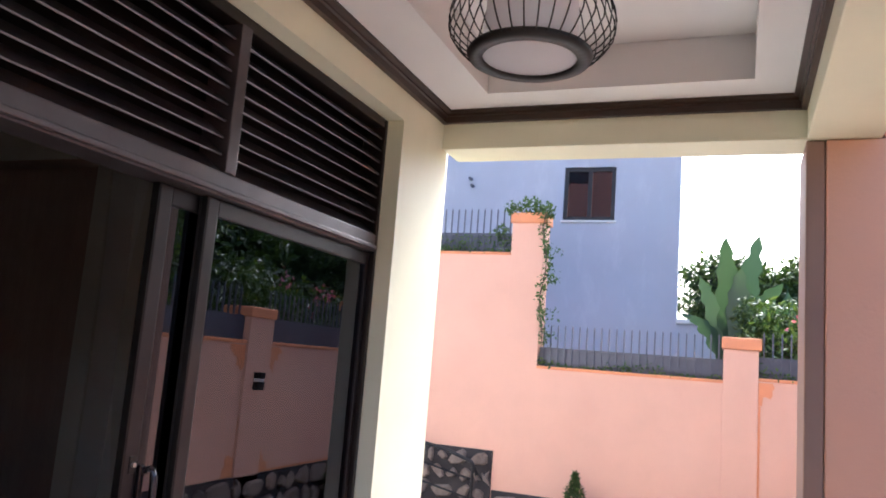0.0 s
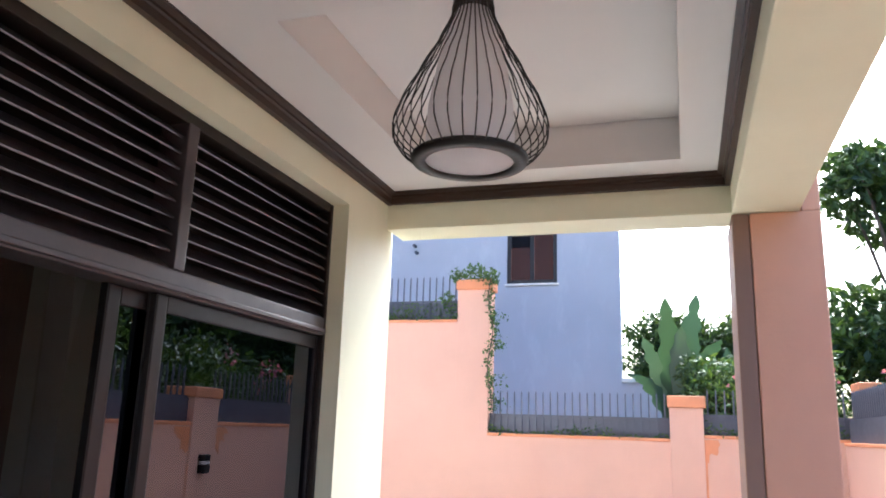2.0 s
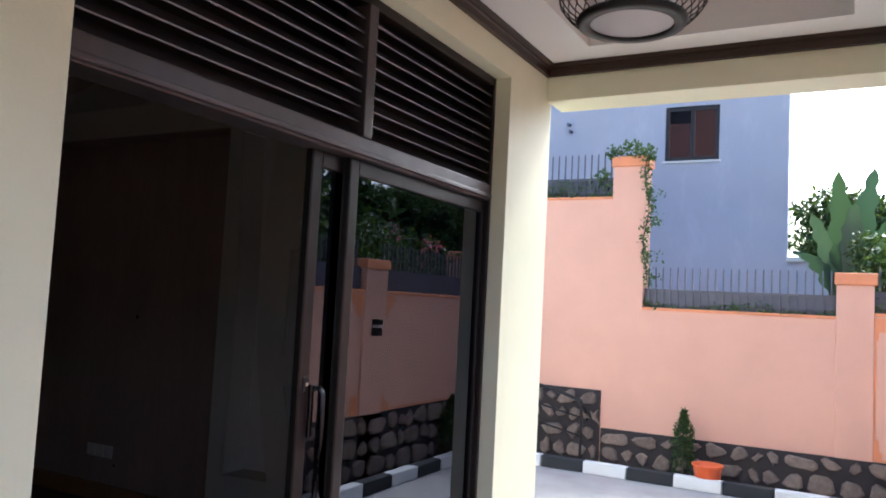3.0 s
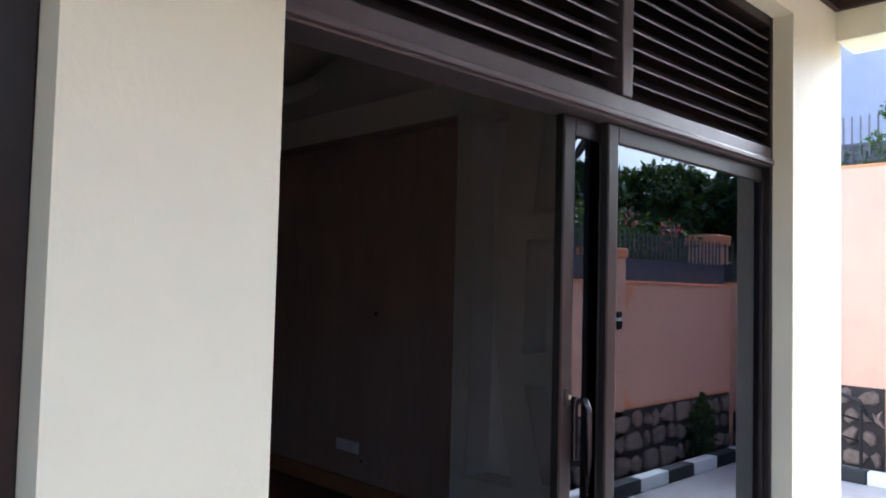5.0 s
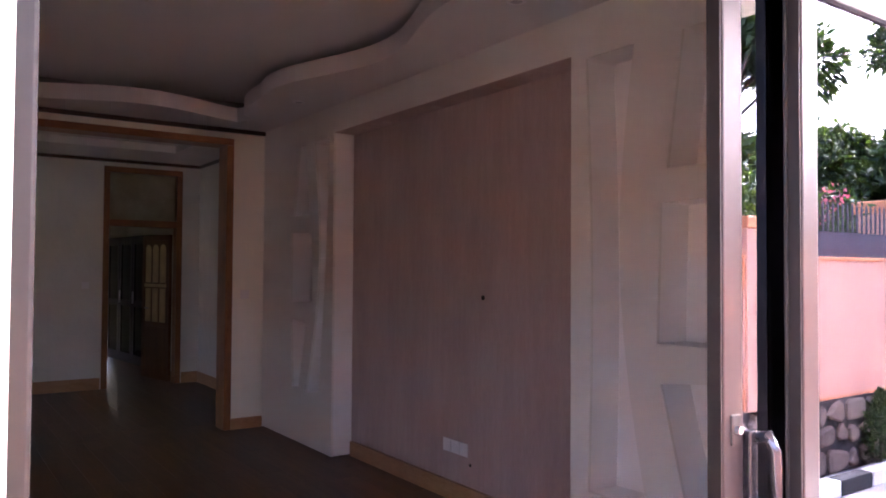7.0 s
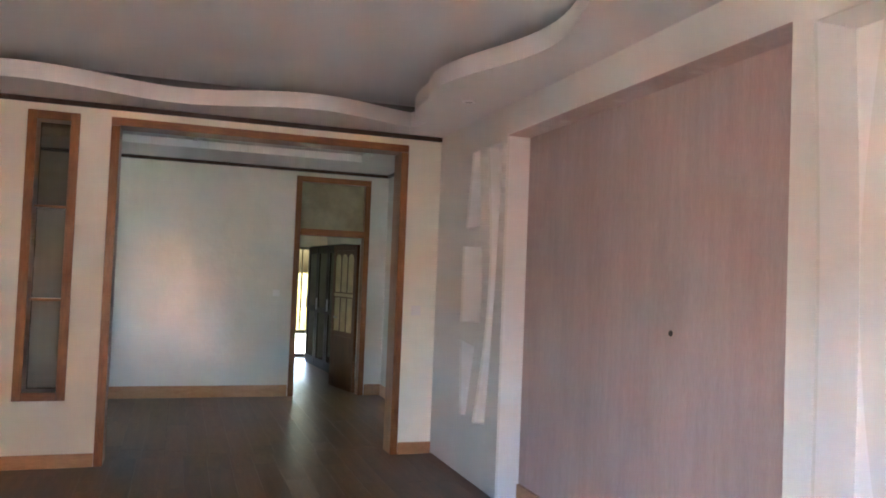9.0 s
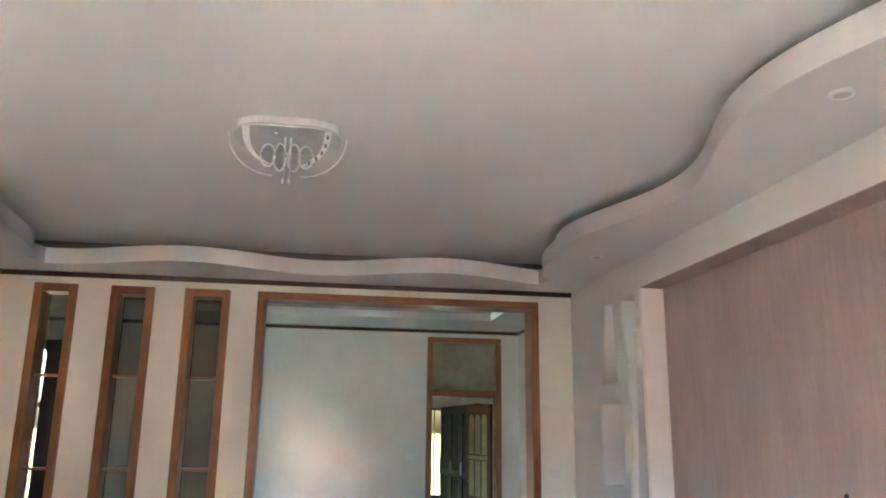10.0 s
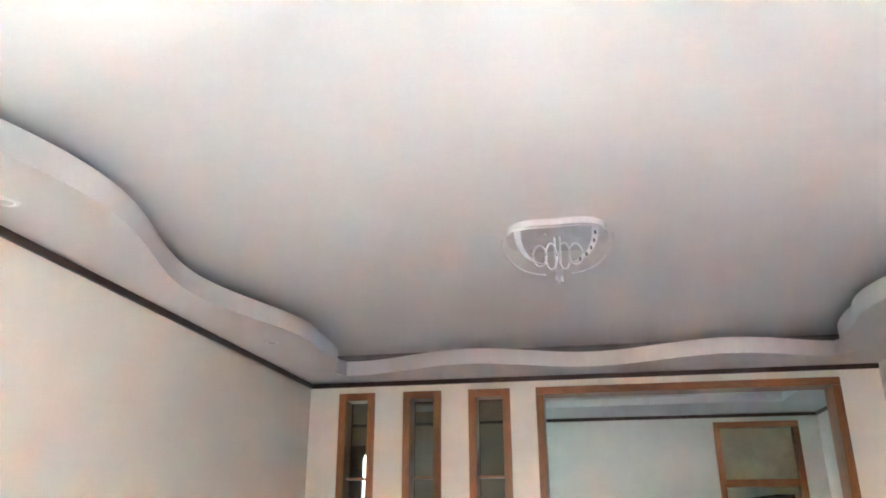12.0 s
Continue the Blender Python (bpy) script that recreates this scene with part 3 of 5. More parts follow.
plate(bm, outline, [EDGE], lambda u, v, s: (u, v, SOFFIT + (SLAB_TOP - SOFFIT) * s))
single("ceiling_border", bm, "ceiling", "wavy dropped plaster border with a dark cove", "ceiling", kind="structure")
# upstand that closes the cove behind the lip, dark grey to stand for its shade
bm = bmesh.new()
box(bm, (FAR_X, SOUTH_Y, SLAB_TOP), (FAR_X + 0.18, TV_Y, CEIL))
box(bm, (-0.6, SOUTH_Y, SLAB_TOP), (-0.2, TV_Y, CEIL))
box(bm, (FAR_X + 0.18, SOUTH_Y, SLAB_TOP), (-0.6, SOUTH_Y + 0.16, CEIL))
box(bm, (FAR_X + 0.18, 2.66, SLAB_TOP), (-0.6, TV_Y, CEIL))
single("cove_upstand", bm, "cove_shade", "back of the ceiling cove, coloured dark grey for its shade", "cove", kind="structure")
for x, y in ((-2.30, -1.96), (-4.96, -1.88), (-2.30, 2.455), (-5.17, 2.53)):
    sp = root("downlight", (x, y, SOFFIT - 0.012), "small white round recessed ceiling spotlight", "downlight", "ceiling spots")
    bm = bmesh.new()
    lathe(bm, [(0.030, 0.010), (0.034, 0.0), (0.052, 0.004), (0.055, 0.012)], (x, y, SOFFIT - 0.012), 24)
    part("ring", bm, "plastic", sp, smooth=True)
    bm = bmesh.new()
    cyl(bm, (x, y, SOFFIT - 0.008), (x, y, SOFFIT - 0.001), 0.031, n=20)
    part("lens", bm, "acrylic", sp)

# ---------------------------------------------------------------- TV wall: brown panel and the two carved units
PX0, PX1, PZ1 = -5.14, -2.30, 2.752
SK = 0.10
single("wall_panel", boxes(((PX0 + 0.002, TV_Y - 0.03, SK + 0.03), (PX1 - 0.002, TV_Y - 0.001, PZ1)), bev=0.003), "wallpaper", "brown pink vertically streaked wall covering panel", "wall panel", kind="structure")


def arc(u0, v0, u1, v1, sag, n=10):
    """Points from one to the other, bowed sideways by sag."""
    out = []
    for i in range(n + 1):
        t = i / n
        out.append((u0 + (u1 - u0) * t + sag * math.sin(math.pi * t), v0 + (v1 - v0) * t))
    return out


def carved_unit(x0, x1, holes, label):
    """A deep block on the wall, up to the ceiling border, with three cells and a curved sliver cut through it."""
    u = root("carved_unit", ((x0 + x1) / 2, (UY + TV_Y) / 2, 0.012), label, "wall unit", "carved units beside the panel")
    # front coloured darker than the core, so the cells read as lit
    for nm, y0, y1, inset in (("front", UY, UY + 0.018, 0.0), ("core", UY + 0.018, TV_Y - 0.001, 0.002)):
        bm = bmesh.new()
        plate(bm, [(x0 + inset, 0.012), (x1 - inset, 0.012), (x1 - inset, SOFFIT - 0.001), (x0 + inset, SOFFIT - 0.001)], holes,
              lambda a, v, q: (a, y0 + (y1 - y0) * q, v))
        part(nm, bm, "shaded_cream" if nm == "front" else "white", u)
    return u


carved_unit(FAR_X + 0.002, PX0 - 0.002, [
    [(-5.855, PZ1 - 0.03), (-5.70, PZ1 - 0.03), (-5.617, 2.083), (-5.966, 2.083)],
    [(-6.016, 1.93), (-5.576, 1.92)] + arc(-5.576, 1.92, -5.559, 1.30, 0.02, 6)[1:-1] + [(-5.559, 1.30), (-6.018, 1.285)],
    [(-6.011, 1.13), (-5.662, 1.10), (-5.818, 0.52), (-5.96, 0.50)],
    arc(-5.54, PZ1 - 0.03, -5.67, 0.48, 0.19, 16) + arc(-5.40, 0.52, -5.227, PZ1 - 0.03, 0.03, 8)], "white carved wall unit with open cells beside the panel")
carved_unit(PX1 + 0.002, -0.202, [
    [(-1.57, PZ1 - 0.03), (-1.42, PZ1 - 0.03), (-1.31, 2.08), (-1.66, 2.08)],
    [(-1.70, 1.92), (-1.24, 1.93), (-1.24, 1.25), (-1.72, 1.25)],
    [(-1.70, 1.06), (-1.34, 1.10), (-1.42, 0.50), (-1.56, 0.52)],
    arc(-1.86, PZ1 - 0.03, -1.78, 0.45, -0.13, 16) + arc(-2.17, 0.44, -2.19, PZ1 - 0.03, 0.03, 8)], "white carved wall unit with open cells near the front door")

# bulkhead over the panel, its underside covered like the panel, with three small spots in it
single("bulkhead", boxes(((PX0 - 0.001, UY + 0.001, PZ1 + 0.004), (PX1 + 0.001, TV_Y - 0.001, SOFFIT - 0.001))), "shaded_cream", "white plaster bulkhead over the brown panel", "bulkhead", kind="structure")
single("panel_soffit", boxes(((PX0, UY + 0.004, PZ1), (PX1, TV_Y - 0.002, PZ1 + 0.004))), "wallpaper", "brown wall covering on the underside of the bulkhead", "wall panel", kind="structure")
for x in (-4.45, -3.77, -3.06):
    sp = root("recess_spot", (x, 2.96, PZ1 - 0.012), "small pale round spotlight over the brown panel", "downlight", "spots over the panel")
    bm = bmesh.new()
    lathe(bm, [(0.024, 0.011), (0.026, 0.004), (0.036, 0.006), (0.039, 0.012)], (x, 2.96, PZ1 - 0.012), 20)
    part("ring", bm, "wallpaper_pale", sp, smooth=True)
    bm = bmesh.new()
    cyl(bm, (x, 2.96, PZ1 - 0.007), (x, 2.96, PZ1 - 0.001), 0.025, n=16)
    part("lens", bm, "wallpaper_pale", sp)

# skirting boards
for a, b in (((FAR_X + 0.001, SOUTH_Y, 0), (FAR_X + 0.018, OP0 - 0.012, 0.11)), ((FAR_X + 0.001, OP1 + 0.012, 0), (FAR_X + 0.018, UY - 0.002, 0.11)),
             ((FAR_X + 0.02, SOUTH_Y + 0.001, 0), (WALL_IN, SOUTH_Y + 0.018, 0.11)), ((PX0 + 0.002, TV_Y - 0.046, 0), (PX1 - 0.002, TV_Y - 0.002, 0.125))):
    single("baseboard", boxes((a, b), bev=0.004), "skirting", "light brown wooden skirting board", "baseboard", kind="structure")


def socket_plate(at, facing, name, label, n=1):
    """A white wall plate with raised rockers; facing 'y' looks to -y, 'x' to +x."""
    x, y, z = at
    r = root(name, at, label, "socket" if "socket" in name else "switch")
    if facing == "y":
        part("plate", boxes(((x - 0.045, y - 0.009, z - 0.045), (x + 0.045, y, z + 0.045)), bev=0.004), "plastic", r)
        part("rocker", boxes(((x - 0.022, y - 0.013, z - 0.022), (x + 0.022, y - 0.009, z + 0.022)), bev=0.002), "plastic", r)
    else:
        part("plate", boxes(((x, y - 0.045, z - 0.045), (x + 0.009, y + 0.045, z + 0.045)), bev=0.004), "plastic", r)
        part("rocker", boxes(((x + 0.009, y - 0.022, z - 0.022), (x + 0.013, y + 0.022, z + 0.022)), bev=0.002), "plastic", r)
    return r


for k in range(3):
    socket_plate((-3.705 + 0.098 * k, TV_Y - 0.031, 0.372), "y", "wall_socket", "white plastic wall socket in the brown panel")
socket_plate((FAR_X + 0.001, 2.65, 1.335), "x", "light_switch", "cream plastic light switch beside the opening")
socket_plate((DIN_X + 0.001, 1.756, 1.363), "x", "light_switch", "cream plastic light switch beside the inner door")
bm = bmesh.new()
cyl(bm, (-3.309, TV_Y - 0.034, 1.409), (-3.309, TV_Y - 0.029, 1.409), 0.016, n=16)
single("cable_hole", bm, "mortar", "small dark cable hole in the brown panel", "hole")
bm = bmesh.new()
cyl(bm, (-3.44, TV_Y - 0.034, 0.279), (-3.44, TV_Y - 0.029, 0.279), 0.011, n=12)
single("cable_hole", bm, "mortar", "tiny dark cable hole under the sockets", "hole")

# ---------------------------------------------------------------- dining room beyond the opening
DD0, DD1, DTOP = 1.958, 2.978, 2.938
bm = bmesh.new()
plate(bm, [(DIN_S, -0.1), (DD0, -0.1), (DD0, DTOP), (DD1, DTOP), (DD1, -0.1), (DIN_N, -0.1), (DIN_N, 3.35), (DIN_S, 3.35)],
      [[(-3.20, 0.5), (-2.30, 0.5), (-2.30, 2.75), (-3.20, 2.75)]], lambda u, v, s: (DIN_X - 0.14 * s, u, v))
single("wall_dining", bm, "dining_wall", "glossy pale painted dining room wall", "wall", kind="structure")
single("wall_dining_north", boxes(((DIN_X, DIN_N, -0.1), (FAR_X - FAR_T, DIN_N + 0.15, 3.35))), "dining_wall", "pale painted wall", "wall", kind="structure")
# wall out of view, pierced for the added daylight window
bm = bmesh.new()
plate(bm, [(DIN_X, -0.1), (FAR_X - FAR_T, -0.1), (FAR_X - FAR_T, 3.35), (DIN_X, 3.35)], [[(-7.9, 0.8), (-7.0, 0.8), (-7.0, 2.4), (-7.9, 2.4)]],
      lambda u, v, s: (u, DIN_S - 0.15 * s, v))
single("wall_dining_south", bm, "dining_wall", "pale painted wall", "wall", kind="structure")
single("wall_dining_return", boxes(((FAR_X - FAR_T, DIN_S, -0.1), (FAR_X - FAR_T + 0.14, SOUTH_Y - 0.2, 3.35))), "dining_wall", "pale painted wall", "wall", kind="structure")
single("ceiling_dining", boxes(((DIN_X - 4.7, DIN_S - 0.15, 3.25), (FAR_X - FAR_T, DIN_N + 0.15, 3.40))), "ceiling", "white dining room ceiling", "ceiling", kind="structure")
bm = bmesh.new()
plate(bm, [(DIN_X, DIN_S), (FAR_X - FAR_T, DIN_S), (FAR_X - FAR_T, DIN_N), (DIN_X, DIN_N)],
      [[(DIN_X + 1.0, DIN_S + 0.7), (FAR_X - FAR_T - 0.5, DIN_S + 0.7), (FAR_X - FAR_T - 0.5, DIN_N - 0.62), (DIN_X + 1.0, DIN_N - 0.62)]],
      lambda u, v, s: (u, v, 3.04 + 0.09 * s))
single("ceiling_dining_border", bm, "ceiling", "dropped white plaster border", "ceiling", kind="structure")
single("rail_dining", boxes(((DIN_X + 0.001, DIN_S, 2.993), (DIN_X + 0.028, DIN_N, 3.036)), ((DIN_X + 0.03, DIN_N - 0.028, 2.993), (FAR_X - FAR_T, DIN_N - 0.001, 3.036)), bev=0.006), "cornice",
       "thin dark brown moulding under the ceiling", "moulding", kind="structure")
single("baseboard", boxes(((DIN_X + 0.001, DIN_S, 0), (DIN_X + 0.018, DD0 - 0.012, 0.15)), ((DIN_X + 0.001, DD1 + 0.012, 0), (DIN_X + 0.018, DIN_N, 0.15)),
       ((DIN_X + 0.02, DIN_N - 0.018, 0), (FAR_X - FAR_T - 0.02, DIN_N - 0.001, 0.15)), bev=0.004), "skirting", "light brown wooden skirting board", "baseboard", kind="structure")
w = root("window_2", (DIN_X - 0.07, -2.75, 0.5), "unseen window added to let daylight into the dining room with arched bright panes", "window", kind="structure")
for a, b in ((-3.20, -2.795), (-2.745, -2.30)):
    arch = [((a + b) / 2 + ((b - a) / 2 - 0.07) * math.cos(t), 2.56 + 0.12 * math.sin(t)) for t in np.linspace(0, math.pi, 11)]
    bm = bmesh.new()
    plate(bm, [(a, 0.5), (b, 0.5), (b, 2.75), (a, 2.75)], [[(a + 0.07, 1.98), (b - 0.07, 1.98)] + arch, [(a + 0.07, 0.60), (b - 0.07, 0.60), (b - 0.07, 1.92), (a + 0.07, 1.92)]],
          lambda u, v, q: (DIN_X - 0.10 + 0.06 * q, u, v))
    part("window_frame", bm, "frame", w)
    g = part("pane", boxes(((DIN_X - 0.078, a + 0.03, 0.53), (DIN_X - 0.073, b - 0.03, 2.72))), "glass_clear", w)
    g.visible_shadow = False
part("mullion", boxes(((DIN_X - 0.11, -2.794, 0.5), (DIN_X - 0.03, -2.746, 2.75)), bev=0.003), "frame", w)

# unseen window, added only to bring more daylight into the dining room
w = root("added_window", (-7.45, DIN_S - 0.07, 0.8), "unseen window added to let daylight into the dining room", "window", kind="structure")
for p, q, z0, z1 in ((-7.9, -7.84, 0.8, 2.4), (-7.06, -7.0, 0.8, 2.4), (-7.84, -7.06, 0.8, 0.86), (-7.84, -7.06, 2.34, 2.4), (-7.48, -7.42, 0.86, 2.34)):
    part("window_frame", boxes(((p, DIN_S - 0.10, z0), (q, DIN_S - 0.05, z1)), bev=0.003), "frame", w)
g = part("pane", boxes(((-7.84, DIN_S - 0.08, 0.86), (-7.06, DIN_S - 0.074, 2.34))), "glass_clear", w)
g.visible_shadow = False

# inner door: wooden frame, smoked fanlight, open leaf
dr = root("door_1", (DIN_X, (DD0 + DD1) / 2, 0), "varnished wooden door frame with fanlight and an open ornate glazed leaf", "door", kind="structure")
XA, XC = DIN_X - 0.155, DIN_X + 0.02
part("jamb", boxes(((XA, DD0, 0), (XC, DD0 + 0.075, DTOP - 0.075)), bev=0.005), "trim", dr)
part("jamb", boxes(((XA, DD1 - 0.075, 0), (XC, DD1, DTOP - 0.075)), bev=0.005), "trim", dr)
part("head", boxes(((XA, DD0, DTOP - 0.074), (XC, DD1, DTOP)), bev=0.005), "trim_h", dr)
part("rail", boxes(((XA, DD0 + 0.076, 2.145), (XC, DD1 - 0.076, 2.235)), bev=0.005), "trim_h", dr)
part("fanlight", boxes(((DIN_X - 0.07, DD0 + 0.076, 2.236), (DIN_X - 0.064, DD1 - 0.076, DTOP - 0.075))), "glass_frost", dr, "smoked fanlight glass")
# corridor beyond
CX = DIN_X - 4.5
single("wall_corridor", boxes(((CX, DD0 - 0.30, -0.1), (DIN_X - 0.14, DD0 - 0.15, 3.35)), ((CX, DD1 + 0.25, -0.1), (DIN_X - 0.14, DD1 + 0.4, 3.35))), "room_cream", "cream corridor walls", "wall", kind="structure")
# things in the corridor
bm = bmesh.new()
plate(bm, [(DD0 - 0.15, -0.1), (DD1 + 0.25, -0.1), (DD1 + 0.25, 3.35), (DD0 - 0.15, 3.35)], [[(2.58, 0.02), (2.93, 0.02), (2.93, 2.12), (2.58, 2.12)]], lambda u, v, s: (CX - 0.15 * s, u, v))
single("wall_corridor_end", bm, "room_cream", "cream corridor end wall with a glazed door", "wall", kind="structure")
bd = root("door_2", (CX, 2.755, 0), "dark framed glazed back door, bright outside", "door", kind="structure")
for a, b in (((CX - 0.06, 2.58, 0.02), (CX, 2.61, 2.12)), ((CX - 0.06, 2.90, 0.02), (CX, 2.93, 2.12)), ((CX - 0.06, 2.61, 2.08), (CX, 2.90, 2.12)),
             ((CX - 0.06, 2.61, 0.02), (CX, 2.90, 0.08)), ((CX - 0.06, 2.61, 0.46), (CX, 2.90, 0.53)), ((CX - 0.05, 2.75, 0.53), (CX - 0.01, 2.77, 2.08))):
    part("door_frame", boxes((a, b), bev=0.003), "frame", bd)
g = part("glass", boxes(((CX - 0.033, 2.61, 0.53), (CX - 0.028, 2.90, 2.08))), "glass_amber", bd)
g.visible_shadow = False
# cupboard shape that stands in for a dark glossy door left open
cab = root("corridor_stand_in", (-12.8, 3.0, 0), "tall dark glossy stand-in for an open door in the corridor", "cupboard")
bm = bmesh.new()
plate(bm, [(-14.0, 2.80), (-11.90, 2.98), (-11.90, 3.225), (-14.0, 3.225)], [], lambda u, v, q: (u, v, 2.12 * q))
part("body", bm, "black", cab)
slope = Matrix.Translation((-11.90, 2.98, 0)) @ Matrix.Rotation(math.atan2(-0.18, -2.10), 4, "Z")
for k in range(3):
    u = 0.03 + 0.69 * k
    bm = boxes(((u, 0.002, 0.06), (u + 0.09, 0.026, 2.08)), ((u + 0.58, 0.002, 0.06), (u + 0.67, 0.026, 2.08)), ((u + 0.09, 0.002, 0.06), (u + 0.58, 0.026, 0.16)),
               ((u + 0.09, 0.002, 1.98), (u + 0.58, 0.026, 2.08)), ((u + 0.09, 0.002, 0.95), (u + 0.58, 0.026, 1.05)), bev=0.003)
    bm.transform(slope)
    dpn = part("stand_in_panel", bm, "black", cab)
    for z0, z1 in ((0.16, 0.95), (1.05, 1.98)):
        bm = boxes(((u + 0.09, 0.004, z0), (u + 0.58, 0.014, z1)))
        bm.transform(slope)
        part("pane", bm, "dark_gloss", dpn, "dark glossy glass pane")
    bm = boxes(((u + 0.60, 0.026, 1.0), (u + 0.62, 0.05, 1.2)), bev=0.003)
    bm.transform(slope)
    part("handle", bm, "chrome", dpn)

# the inner door's open leaf: solid below, two arched panes of pale gold glass above
M["gold_glass"] = painted("pale_gold_glass", (0.85, 0.74, 0.46), 0.15, 0.15, 0.1, None, 0.0, 0.7, 6.0)
leaf = part("leaf", boxes(((-0.045, 0.0, 0.01), (0.0, 0.09, 2.06)), ((-0.045, 0.73, 0.01), (0.0, 0.82, 2.06)), ((-0.045, 0.09, 0.01), (0.0, 0.73, 0.75)),
            ((-0.045, 0.09, 1.98), (0.0, 0.73, 2.06)), ((-0.038, 0.09, 0.75), (-0.008, 0.73, 1.98)), bev=0.004), "door_brown", dr, "open wooden leaf with arched gold panes")
leaf.matrix_parent_inverse = Matrix.Translation(dr.location).inverted()
leaf.matrix_basis = pose(DIN_X - 0.16, DD1 - 0.08, 0, 0, 0, 102)
for c in (0.19, 0.41, 0.63):
    for face in (-1, 1):
        for v0, v1, arched in ((0.82, 1.30, False), (1.38, 1.93, True)):
            loop = [(c - 0.08, v0), (c + 0.08, v0)] + ([(c + 0.08 * math.cos(t), v1 - 0.08 + 0.08 * math.sin(t)) for t in np.linspace(0, math.pi, 9)] if arched else [(c + 0.08, v1), (c - 0.08, v1)])
            bm = bmesh.new()
            plate(bm, loop, [], lambda u, v, q: (-0.023 + face * (0.0155 + 0.008 * q), u, v))
            part("pane", bm, "gold_glass", leaf, "arched pale gold glass pane")
        bm = boxes(((-0.023 + face * 0.02 - 0.008, c - 0.11, 1.315), (-0.023 + face * 0.02 + 0.008, c + 0.11, 1.365)), bev=0.003)
        part("glazing_bar", bm, "gold_glass", leaf)
bm = boxes(((-0.060, 0.70, 1.0), (0.015, 0.72, 1.02)), ((0.0, 0.60, 1.0), (0.015, 0.72, 1.02)), ((-0.060, 0.60, 1.0), (-0.045, 0.72, 1.02)), bev=0.004)
part("door_handle", bm, "chrome", leaf, "chrome lever handle")

# ---------------------------------------------------------------- pendant lamp on the porch
LX, LY = 1.012, 0.78
lamp = root("pendant_lamp", (LX, LY, PC), "black wire cage pendant lamp with white inner shade", "pendant lamp")
bm = bmesh.new()
lathe(bm, [(0.001, 0.0), (0.05, 0.0), (0.052, -0.006), (0.052, -0.026), (0.047, -0.031), (0.001, -0.031)], (LX, LY, PC), 32)
part("canopy", bm, "black", lamp, "black ceiling rose", True)
bm = bmesh.new()
cyl(bm, (LX, LY, PC - 0.10), (LX, LY, PC - 0.03), 0.003, n=8)
part("cable", bm, "black", lamp)
ZT, ZB = PC - 0.080, PC - 0.515
bm = bmesh.new()
lathe(bm, [(0.001, 0.0), (0.040, 0.0), (0.045, -0.006), (0.046, -0.058), (0.049, -0.070), (0.044, -0.070), (0.001, -0.055)], (LX, LY, ZT), 32)
part("cap", bm, "black", lamp, "black cap", True)
CAGE = [(0.0, 0.044), (0.08, 0.049), (0.25, 0.076), (0.45, 0.115), (0.65, 0.153), (0.78, 0.170), (0.87, 0.168), (0.94, 0.152), (1.0, 0.122)]


def cage_radius(s):
    for (s0, r0), (s1, r1) in zip(CAGE, CAGE[1:]):
        if s <= s1:
            t = (s - s0) / (s1 - s0)
            t = t * t * (3 - 2 * t) * 0.35 + t * 0.65
            return r0 + (r1 - r0) * t
    return CAGE[-1][1]


zc0 = ZT - 0.063
bm = bmesh.new()
tube(bm, [(cage_radius(k / 24), 0, zc0 + (ZB - zc0) * k / 24) for k in range(25)], 0.0016, 5)
wire = mesh_of("wire", bm, "black", True)
for k in range(36):
    shared("wire", wire, lamp, Matrix.Translation((LX, LY, 0)) @ Matrix.Rotation(2 * math.pi * k / 36, 4, "Z"))
bm = bmesh.new()
lathe(bm, [(0.096, 0.006), (0.125, 0.010), (0.128, 0.004), (0.123, -0.006), (0.096, -0.006), (0.096, 0.006)], (LX, LY, ZB), 40)
part("bottom_ring", bm, "black", lamp, "black bottom ring", True)
bm = bmesh.new()
lathe(bm, [(0.040, ZT - 0.08 - ZB), (0.058, 0.30), (0.078, 0.22), (0.094, 0.12), (0.099, 0.004), (0.097, 0.0), (0.001, -0.002)], (LX, LY, ZB), 40)
part("shade", bm, "shade_white", lamp, "white fabric inner shade", True)

